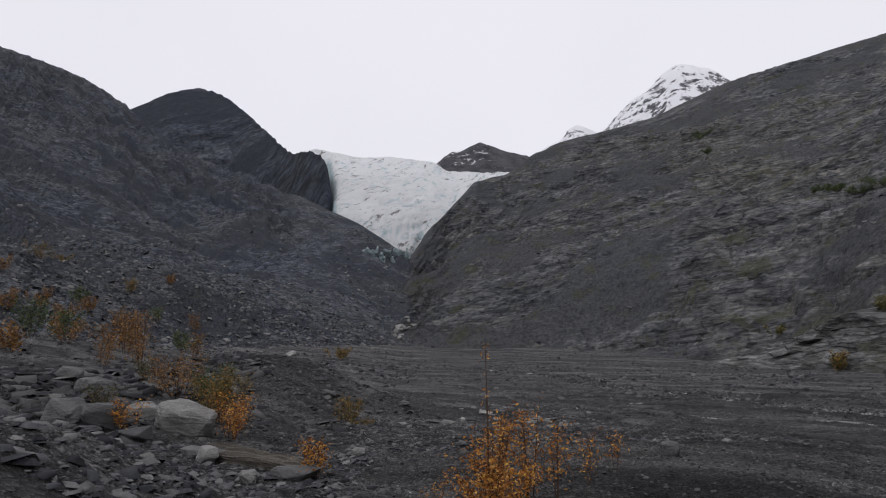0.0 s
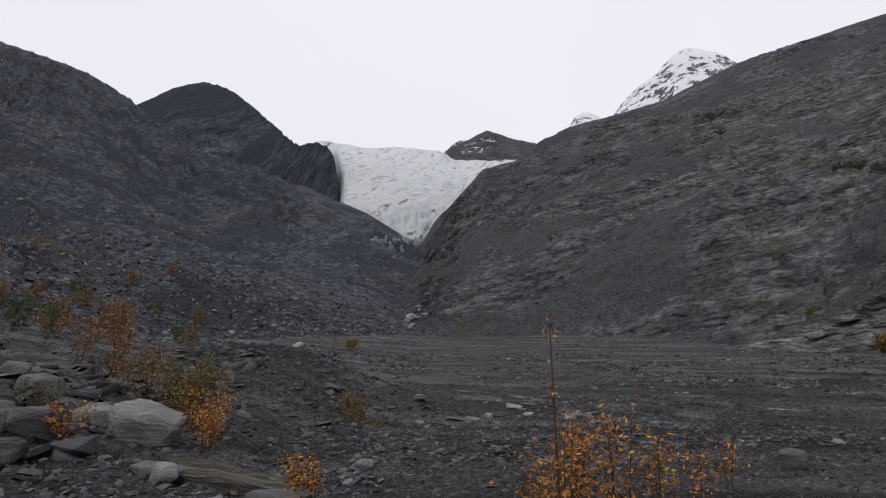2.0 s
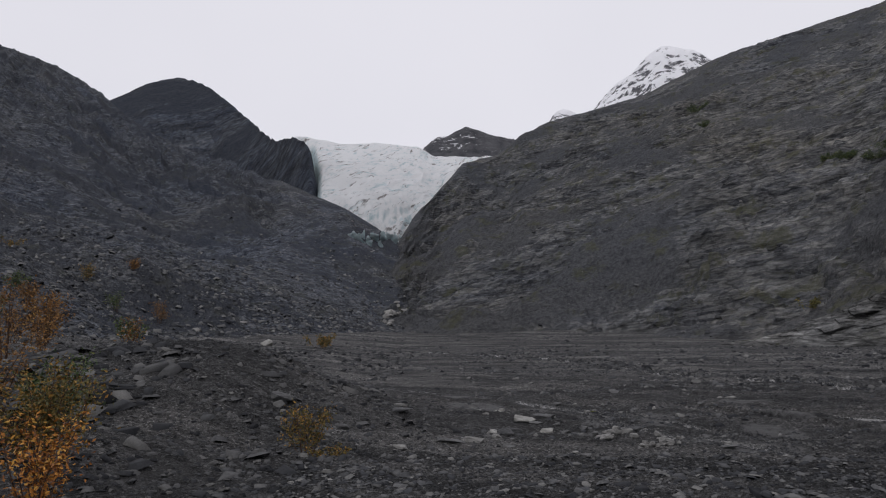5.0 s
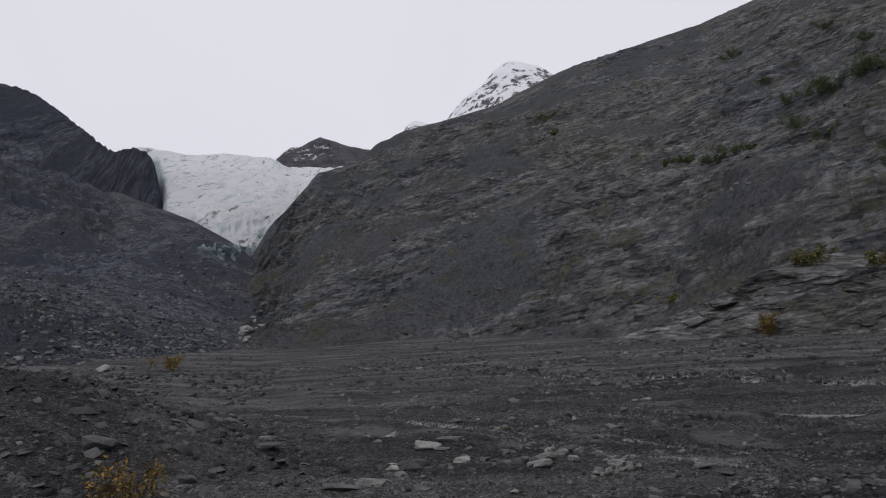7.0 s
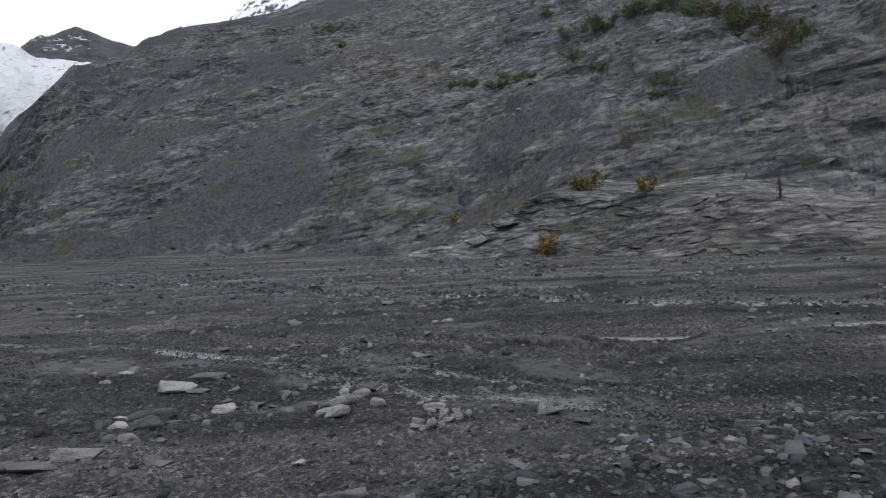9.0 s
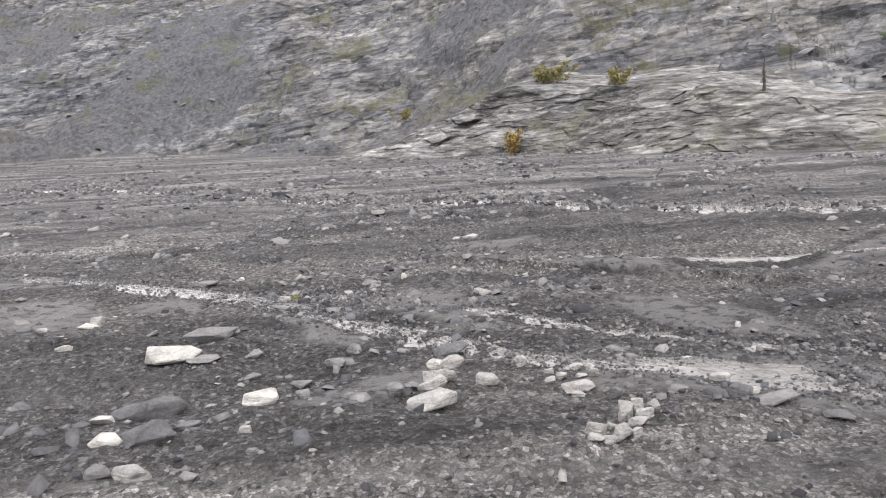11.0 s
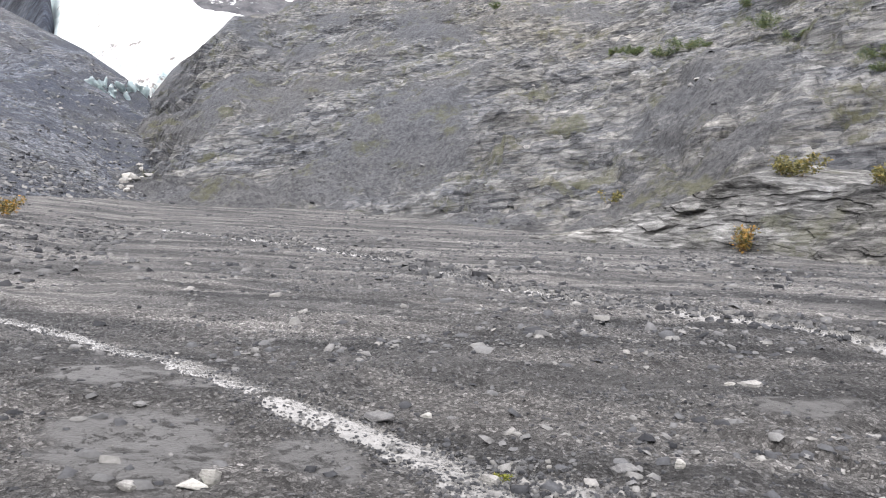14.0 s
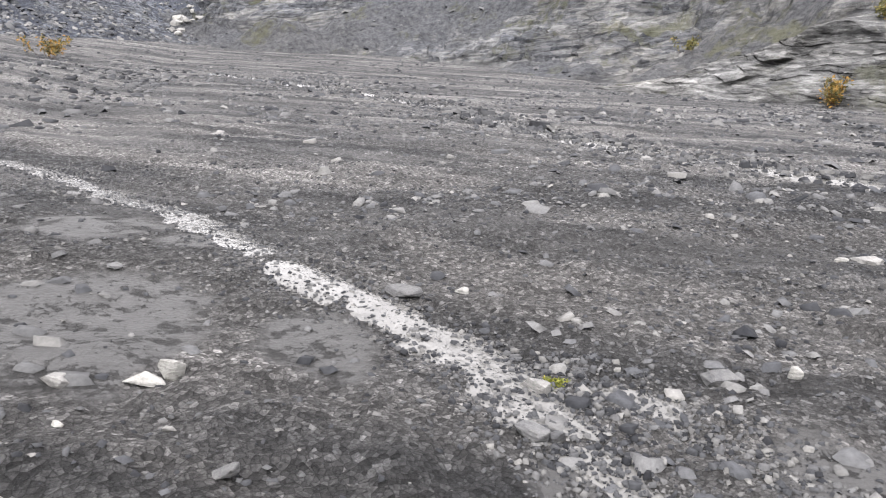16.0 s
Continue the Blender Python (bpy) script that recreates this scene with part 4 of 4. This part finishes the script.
ground_chips(11, 60000, 0.0, 9.0, 14.0, 27.0, 0.010, 0.045, flat_keep, "fine broken slate gravel on the flat")
ground_chips(12, 26000, -3.0, 7.5, 4.5, 17.0, 0.014, 0.07, lambda x, y: 0.3 + 0.7 * step(-0.4, 0.4, fbm(x * 0.7, y * 0.7, 115, 3)), "broken slate chips on dark gravel")
ground_chips(13, 24000, -9.0, 2.0, 5.0, 25.0, 0.02, 0.15, bank_keep, "broken slate rubble on the bank and mound", 0.28, "rubble")
ground_chips(14, 32000, 2.0, 24.0, 17.0, 50.0, 0.03, 0.13, lambda x, y: 0.12 + 0.88 * step(-0.1, 0.45, fbm(x * 0.14 + 0.05 * y, y * 0.5 - 0.12 * x, 117, 4)), "pale and dark stones in bars across the flat", material=LEDGE)
ground_chips(15, 12000, -26.0, 0.0, 14.0, 60.0, 0.05, 0.34, lambda x, y: 0.3 + 0.7 * step(-0.3, 0.4, fbm(x * 0.2, y * 0.2, 119, 3)), "slate rubble at the foot of the scree", 0.3, "rubble")

ground_chips(28, 5200, -0.5, 7.0, 11.4, 15.3, 0.03, 0.13, lambda x, y: 0.4 + 0.6 * step(-0.3, 0.3, fbm(x * 0.8, y * 0.8, 128, 3)), "flat slate flakes on the gravel rise", 0.22, "rubble", LEDGE)
ground_chips(18, 15000, -8.0, 22.0, 24.0, 78.0, 0.06, 0.26, lambda x, y: 0.1 + 0.9 * step(-0.1, 0.5, fbm(x * 0.1, y * 0.3 - 0.08 * x, 118, 4)), "scattered stones on the far gravel flat", material=LEDGE)
ground_chips(20, 9000, -4.0, 0.4, 4.5, 11.6, 0.03, 0.17, lambda x, y: 0.35 + 0.65 * step(-0.3, 0.4, fbm(x * 0.9, y * 0.9, 127, 3)), "broken slate shingle on the near bank", 0.2, "rubble", LEDGE)
ground_chips(19, 4200, -8.5, -3.0, 10.5, 20.0, 0.12, 0.5, lambda x, y: 0.2 + 0.6 * step(3.2, 1.0, np.hypot(x + 5.6, (y - 14.2) * 0.6)), "jumbled dark slate slabs piled on the bank", 0.2, "rubble", SLABBY)


def stream_chips(seed, n, course, reach, low, high):
    """Pebbles standing out of the stream."""
    rng = np.random.default_rng(seed)
    k = rng.integers(1, len(course) - 1, n)
    line = np.array(course)
    u = rng.random(n)[:, None]
    p = line[k] * (1 - u) + line[k + 1] * u + rng.normal(0, reach, (n, 2))
    size = sizes(rng, n, low, high, 0.45)
    z = np.maximum(ground_at(p[:, 0], p[:, 1]), bed_at(p[:, 0], p[:, 1]) - 0.015) + size[:, 2] * 0.15
    return chips("gravel", np.column_stack([p, z]), size, "wet pebbles standing out of the stream", seed=seed)


stream_chips(16, 9000, STREAM, 0.17, 0.009, 0.042)
stream_chips(26, 2600, BRANCH, 0.13, 0.009, 0.045)
stream_chips(17, 2600, BROOK, 0.5, 0.03, 0.15)
ground_chips(27, 420, 6.9, 9.0, 31.0, 36.5, 0.12, 0.5, lambda x, y: step(0.9, 0.2, np.abs(x - 7.75 + 0.05 * (y - 33))), "dark wet slabs across the braided brook", 0.3, "rubble", SLABBY)


def sheet_chips(seed, n, sheet, s_low, s_high, low, high, keep, label, thin, material=RUBBLE, name="rubble", start=0.0):
    """Rubble over a hill sheet, thicker towards its foot."""
    rng = np.random.default_rng(seed)
    hx, hy, hz = SHEETS[sheet]
    i = (s_low + (s_high - s_low) * rng.random(n) ** 1.3) * (hx.shape[0] - 2)
    j = (start + (1 - start) * rng.random(n)) * (hx.shape[1] - 2)
    a, b = i.astype(int), j.astype(int)
    u, v = i - a, j - b

    def at(g):
        return (g[a, b] * (1 - u) * (1 - v) + g[a + 1, b] * u * (1 - v) + g[a, b + 1] * (1 - u) * v + g[a + 1, b + 1] * u * v)

    x, y, z = at(hx), at(hy), at(hz)
    ok = rng.random(n) < keep(x, y)
    x, y, z = x[ok], y[ok], z[ok]
    size = sizes(rng, len(x), low, high, thin)
    return chips(name, np.stack([x, y, z + size[:, 2] * 0.15], -1), size, label, material, seed, 0.35)


def clumped(scale, seed, low=0.1):
    return lambda x, y: low + (1 - low) * step(-0.2, 0.5, fbm(x * scale, y * scale, seed, 3))


sheet_chips(21, 21000, "scree_slope", 0.0, 0.8, 0.13, 0.7, clumped(0.06, 121, 0.5), "slate blocks strewn over the scree slope", 0.35, BLOCKS, start=0.52)
sheet_chips(22, 10000, "hill_slope", 0.03, 0.8, 0.12, 0.8, clumped(0.05, 123, 0.1), "broken slate blocks on the hillside ledges", 0.3, LEDGE)


sheet_chips(23, 20000, "scree_slope", 0.0, 0.3, 0.12, 0.55, clumped(0.09, 125, 0.4), "grey slate blocks on the lower scree", 0.4, BLOCKS, start=0.52)


# ---- plants ----
def tube(bm, points, radii, sides=5):
    rings = []
    for k, (p, r) in enumerate(zip(points, radii)):
        d = (points[min(k + 1, len(points) - 1)] - points[max(k - 1, 0)]).normalized()
        u = d.orthogonal().normalized()
        w = d.cross(u)
        rings.append([bm.verts.new(p + r * (math.cos(a) * u + math.sin(a) * w)) for a in (2 * math.pi * q / sides for q in range(sides))])
    for a, b in zip(rings, rings[1:]):
        for q in range(sides):
            bm.faces.new((a[q], a[(q + 1) % sides], b[(q + 1) % sides], b[q]))
    bm.faces.new(rings[-1])


def leaf(bm, at, way, size, rng):
    """A folded pointed leaf."""
    way = way.normalized()
    side = way.orthogonal().normalized()
    side.rotate(Matrix.Rotation(rng.uniform(0, 6.28), 3, way))
    up = way.cross(side)
    w = size * rng.uniform(0.17, 0.27)
    a = bm.verts.new(at)
    b = bm.verts.new(at + way * size * 0.5 + side * w + up * w * 0.4)
    c = bm.verts.new(at + way * size - up * size * 0.12)
    d = bm.verts.new(at + way * size * 0.5 - side * w + up * w * 0.4)
    e = bm.verts.new(at + way * size * 0.55)
    for f in ((a, b, e), (b, c, e), (c, d, e), (d, a, e)):
        bm.faces.new(f)


def shrub(x, y, high, spread, stems, leaves, size, material, label, seed, group="", name="shrub", bare=0.25, lean=0.25, bark=BARK, stalk=0.0, fill=0.13):
    rng = random.Random(seed)
    root = new(name)
    root.matrix_world = Matrix.Translation((x, y, rest(x, y) - 0.02))
    tagged(root, label, "shrub", group)
    lines = []
    for k in range(stems):
        ang, out = rng.uniform(0, 6.28), spread * rng.random() ** 0.6
        h = high * rng.uniform(0.55, 1.0)
        if stalk and k == 0:
            h, out = stalk, 0.05
        p0 = Vector((math.cos(ang), math.sin(ang), 0)) * out * 0.25
        tip = Vector((math.cos(ang) * out, math.sin(ang) * out, h))
        mid = p0.lerp(tip, 0.5) + Vector((rng.uniform(-1, 1), rng.uniform(-1, 1), 0)) * lean * out * 0.5
        pts = [p0, p0.lerp(mid, 0.55), mid, mid.lerp(tip, 0.55), tip]
        lines.append(pts)
        thick = 0.008 * (h / 0.8) ** 0.7
        bm = bmesh.new()
        tube(bm, pts, [thick, thick * 0.85, thick * 0.65, thick * 0.45, thick * 0.2])
        for q in range(3):
            a = pts[2].lerp(pts[3], rng.random())
            b = a + Vector((rng.uniform(-1, 1), rng.uniform(-1, 1), rng.uniform(0.3, 1))) * 0.14 * high
            tube(bm, [a, a.lerp(b, 0.5), b], [thick * 0.4, thick * 0.3, thick * 0.12], 4)
        part("stem", bm, bark, root)
    bm = bmesh.new()
    for k in range(int(leaves * 1.6)):
        q = rng.randrange(len(lines))
        pts = lines[q]
        f = bare + (1 - bare) * rng.random() ** 0.8
        if stalk and q == 0:
            f = rng.choice((rng.uniform(0.9, 1.0), rng.uniform(0.62, 0.8), rng.uniform(0.3, 0.5)))
            if rng.random() < 0.45:
                continue
        seg = min(3, int(f * 4))
        p = pts[seg].lerp(pts[seg + 1], f * 4 - seg)
        away_by = fill * high * rng.random() ** 0.5
        p = p + Vector((rng.gauss(0, 1), rng.gauss(0, 1), rng.gauss(0, 0.7))) * away_by * (0.35 if stalk and q == 0 else 1)
        leaf(bm, p, Vector((rng.uniform(-1, 1), rng.uniform(-1, 1), rng.uniform(-0.5, 0.9))), size * rng.uniform(0.75, 1.5), rng)
    foliage = part("foliage", bm, material, root)
    foliage["kind"] = "stuff"
    return root


shrub(1.85, 7.9, 0.9, 0.3, 11, 850, 0.034, ORANGE, "orange-leaved autumn willow shrub with one tall stalk", 501, "autumn shrubs", stalk=1.6)
shrub(2.25, 7.95, 0.95, 0.13, 4, 230, 0.038, ORANGE, "upright orange autumn willow sprouts on dark gravel", 531, "autumn shrubs")
shrub(2.55, 8.15, 0.82, 0.18, 4, 170, 0.038, ORANGE, "upright orange autumn willow sprouts on dark gravel", 502, "autumn shrubs")
shrub(1.9, 7.75, 0.58, 0.5, 14, 1100, 0.034, ORANGE, "low dense orange willow shrub on dark gravel", 532, "autumn shrubs")
shrub(2.95, 8.5, 0.6, 0.1, 3, 80, 0.036, ORANGE, "sparse orange autumn sprigs on dark gravel", 503, "autumn shrubs")
shrub(3.35, 9.0, 0.5, 0.12, 3, 60, 0.036, ORANGE, "sparse orange autumn sprigs on dark gravel", 504, "autumn shrubs")
shrub(1.3, 7.8, 0.42, 0.18, 4, 90, 0.026, ORANGE, "thin reddish sprigs on dark gravel", 505, "autumn shrubs")
shrub(-0.2, 9.95, 0.55, 0.3, 7, 300, 0.04, ORANGE, "low orange shrub beside a dark slab", 506, "autumn shrubs")
shrub(-2.0, 12.6, 0.75, 0.4, 11, 750, 0.035, ORANGE, "orange shrub leaning on a pale boulder", 507, "autumn shrubs")
shrub(-2.5, 13.7, 0.95, 0.6, 14, 2000, 0.038, OCHRE, "ochre and green willow shrub behind a boulder", 508, "autumn shrubs")
shrub(-3.6, 14.6, 0.9, 0.6, 12, 800, 0.04, FADED, "ochre willow shrub among slate rubble", 509, "autumn shrubs")
shrub(-3.4, 11.9, 0.55, 0.3, 6, 260, 0.04, ORANGE, "low orange shrub among boulders", 510, "autumn shrubs")
shrub(-6.6, 20.3, 1.5, 0.3, 6, 300, 0.05, FADED, "tall orange willow sprout among rubble", 511, "autumn shrubs")
shrub(-0.5, 15.7, 0.62, 0.3, 9, 700, 0.035, OCHRE, "yellow autumn shrub at the foot of a gravel mound", 512, "autumn shrubs")
shrub(-0.2, 15.5, 0.22, 0.4, 7, 220, 0.03, OCHRE, "low ochre tuft on gravel", 513, "autumn shrubs")
shrub(-8.6, 22.5, 1.0, 0.5, 6, 260, 0.06, FADED, "orange willow shrub on the scree foot", 514, "autumn shrubs")
shrub(-9.2, 26.5, 1.3, 0.4, 6, 240, 0.07, FADED, "orange willow shrub on the scree foot", 515, "autumn shrubs")
shrub(-12.5, 31.0, 1.4, 0.8, 8, 360, 0.08, FADED, "ochre willow shrub on the scree foot", 516, "autumn shrubs")
shrub(-8.9, 31.5, 1.2, 0.4, 5, 220, 0.08, FADED, "small bright orange shrub on scree", 517, "autumn shrubs")
shrub(-15.0, 33.0, 1.3, 0.8, 8, 340, 0.09, FADED, "orange willow shrub on scree", 518, "autumn shrubs")
shrub(-16.5, 36.0, 1.8, 1.1, 9, 520, 0.12, GREEN, "dark green alder shrub on scree", 519, "autumn shrubs")
shrub(-18.5, 36.5, 1.9, 1.2, 9, 520, 0.12, GREEN, "dark green alder shrub on scree", 520, "autumn shrubs")
shrub(-11.5, 38.0, 1.3, 0.8, 7, 320, 0.1, GREEN, "sparse green shrub on scree", 521, "autumn shrubs")
shrub(-6.0, 55.0, 1.0, 1.6, 9, 420, 0.12, OCHRE, "low ochre shrubs on gravel", 522, "autumn shrubs")
shrub(3.92, 20.57, 0.05, 0.06, 10, 500, 0.014, MOSS, "small yellow-green moss tuft by a stream stone", 523, name="moss_tuft", bare=0.0)
shrub(22.7, 40.3, 1.1, 0.75, 9, 620, 0.11, OCHRE, "yellow-orange shrub at the foot of a rock wall", 524, "hillside shrubs")
shrub(27.2, 42.4, 1.0, 1.2, 12, 900, 0.12, SALLOW, "yellow-green shrub on a rock ledge", 525, "hillside shrubs")
shrub(26.4, 37.5, 0.8, 0.8, 9, 520, 0.11, SALLOW, "yellow-green shrub on a rock ledge", 526, "hillside shrubs")
shrub(27.2, 57.6, 0.9, 0.8, 7, 260, 0.14, SALLOW, "yellow-green shrub on the hillside foot", 527, "hillside shrubs")

shrub(-3.0, 14.9, 0.8, 0.5, 9, 900, 0.04, GREEN, "green-brown willow shrub behind a boulder", 533, "autumn shrubs")
shrub(-4.0, 12.4, 0.6, 0.35, 7, 420, 0.035, BROWN, "brown withered shrub among boulders", 534, "autumn shrubs")
shrub(-5.0, 16.5, 0.6, 0.4, 7, 360, 0.04, BROWN, "brown withered shrub among slate rubble", 535, "autumn shrubs")

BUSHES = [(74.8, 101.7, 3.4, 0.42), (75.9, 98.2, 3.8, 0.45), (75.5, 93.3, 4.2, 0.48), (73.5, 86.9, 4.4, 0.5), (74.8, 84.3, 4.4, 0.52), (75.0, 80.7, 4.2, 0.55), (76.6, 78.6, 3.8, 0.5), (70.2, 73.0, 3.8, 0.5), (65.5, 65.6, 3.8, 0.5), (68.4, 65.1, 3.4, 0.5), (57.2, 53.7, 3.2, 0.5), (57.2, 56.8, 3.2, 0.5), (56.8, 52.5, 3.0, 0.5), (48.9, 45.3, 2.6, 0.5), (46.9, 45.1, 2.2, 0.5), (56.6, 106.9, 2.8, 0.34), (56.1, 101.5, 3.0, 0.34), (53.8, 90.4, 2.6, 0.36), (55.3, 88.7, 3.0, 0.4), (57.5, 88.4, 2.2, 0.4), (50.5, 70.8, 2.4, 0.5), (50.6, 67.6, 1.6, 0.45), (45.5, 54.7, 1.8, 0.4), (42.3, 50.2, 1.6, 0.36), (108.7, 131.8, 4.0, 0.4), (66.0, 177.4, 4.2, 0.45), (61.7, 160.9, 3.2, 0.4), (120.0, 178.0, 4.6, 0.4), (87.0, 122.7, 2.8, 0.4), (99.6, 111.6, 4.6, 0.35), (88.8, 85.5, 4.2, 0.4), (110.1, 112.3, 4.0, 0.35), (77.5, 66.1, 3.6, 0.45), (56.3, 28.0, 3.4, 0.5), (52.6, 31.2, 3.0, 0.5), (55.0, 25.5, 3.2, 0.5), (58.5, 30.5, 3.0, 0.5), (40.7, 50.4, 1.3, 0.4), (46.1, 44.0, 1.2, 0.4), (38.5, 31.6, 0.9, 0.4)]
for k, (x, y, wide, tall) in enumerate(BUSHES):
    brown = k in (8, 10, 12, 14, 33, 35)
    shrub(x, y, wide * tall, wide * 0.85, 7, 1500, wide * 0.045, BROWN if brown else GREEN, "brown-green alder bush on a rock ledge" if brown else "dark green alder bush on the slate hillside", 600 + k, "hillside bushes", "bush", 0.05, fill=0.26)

SLOPE_SHRUBS = [(-31.0, 59.8, 1.7, 2, 1.4), (-33.4, 68.4, 1.3, 2, 1.2), (-22.8, 49.8, 1.3, 1, 0.9), (-25.6, 64.6, 1.5, 2, 1.0), (-21.6, 45.4, 1.2, 0, 1.3), (-22.0, 49.6, 1.2, 0, 0.8), (-11.5, 31.0, 2.0, 0, 0.5), (-20.0, 65.0, 1.9, 0, 0.6), (-21.2, 60.0, 1.6, 1, 0.9), (-27.6, 48.8, 1.4, 0, 1.2), (-23.0, 45.6, 1.5, 0, 1.0), (-23.4, 43.4, 1.5, 0, 0.9), (-24.1, 70.2, 1.2, 0, 0.8), (-13.2, 25.8, 1.2, 0, 0.7), (-12.9, 34.0, 1.8, 0, 0.7)]
SLOPE_KINDS = ((FADED, "orange willow shrub on the scree slope"), (GREEN, "green willow shrub on the scree slope"), (OCHRE, "olive and ochre shrub on the scree slope"))
for k, (x, y, tall, kind, wide) in enumerate(SLOPE_SHRUBS):
    shrub(x, y, tall, wide, 7, 420, 0.10, SLOPE_KINDS[kind][0], SLOPE_KINDS[kind][1], 660 + k, "shrubs on the scree")



def dead_tree():
    x, y = 27.2, 30.9
    root = tagged(new("dead_tree"), "small dark dead spruce on the hillside", "tree")
    root.matrix_world = Matrix.Translation((x, y, rest(x, y) - 0.05))
    rng = random.Random(9)
    bm = bmesh.new()
    tube(bm, [Vector((0, 0, 0)), Vector((0.03, 0, 0.4)), Vector((0.0, 0.03, 0.8)), Vector((0.03, 0, 1.25))], [0.07, 0.05, 0.035, 0.01], 7)
    part("trunk", bm, DEAD, root)
    bm = bmesh.new()
    for k in range(34):
        h = 0.08 + 0.9 * (k / 34)
        a, r = rng.uniform(0, 6.28), 0.28 * (1.1 - h)
        p = Vector((0, 0, h))
        tube(bm, [p, p + Vector((math.cos(a) * r * 0.6, math.sin(a) * r * 0.6, -0.02)), p + Vector((math.cos(a) * r, math.sin(a) * r, -0.09))], [0.02, 0.014, 0.004], 4)
    part("branches", bm, DEAD, root)


dead_tree()


# ---- dirty ice at the glacier's foot and pale boulders in the gully ----
for k in range(15):
    rng = random.Random(700 + k)
    x, y = -12.6 + 0.5 * k + rng.uniform(-0.4, 0.4), 147.0 + 0.5 * k + rng.uniform(-3, 3)
    bm = hull((rng.uniform(0.6, 1.5), rng.uniform(1.2, 2), rng.uniform(1.4, 4.2)), 16, 700 + k, 0.2, 3, 0.45)
    me = bpy.data.meshes.new("ice_block")
    bm.to_mesh(me)
    bm.free()
    me.materials.append(DIRTY_ICE)
    ob = new("ice_block", me)
    ob.matrix_world = pose(x, y, rest(x, y) + 0.3, 24, -12 + rng.uniform(-16, 16), rng.uniform(-40, 40))
    tagged(ob, "jagged dirty blue-grey ice block at the glacier foot", "ice", "ice blocks at the glacier foot")
for k in range(22):
    rng = random.Random(740 + k)
    u = rng.random()
    stone(-4.4 + 2.6 * u + rng.uniform(-0.7, 0.7), 92 + 11 * u + rng.uniform(-1, 1), rng.uniform(0.6, 1.7), rng.uniform(0.35, 0.9), rng.choice((1, 2, 2, 1)), 740 + k, "pale angular boulder in the stream gully", "boulders in the gully", name="boulder")
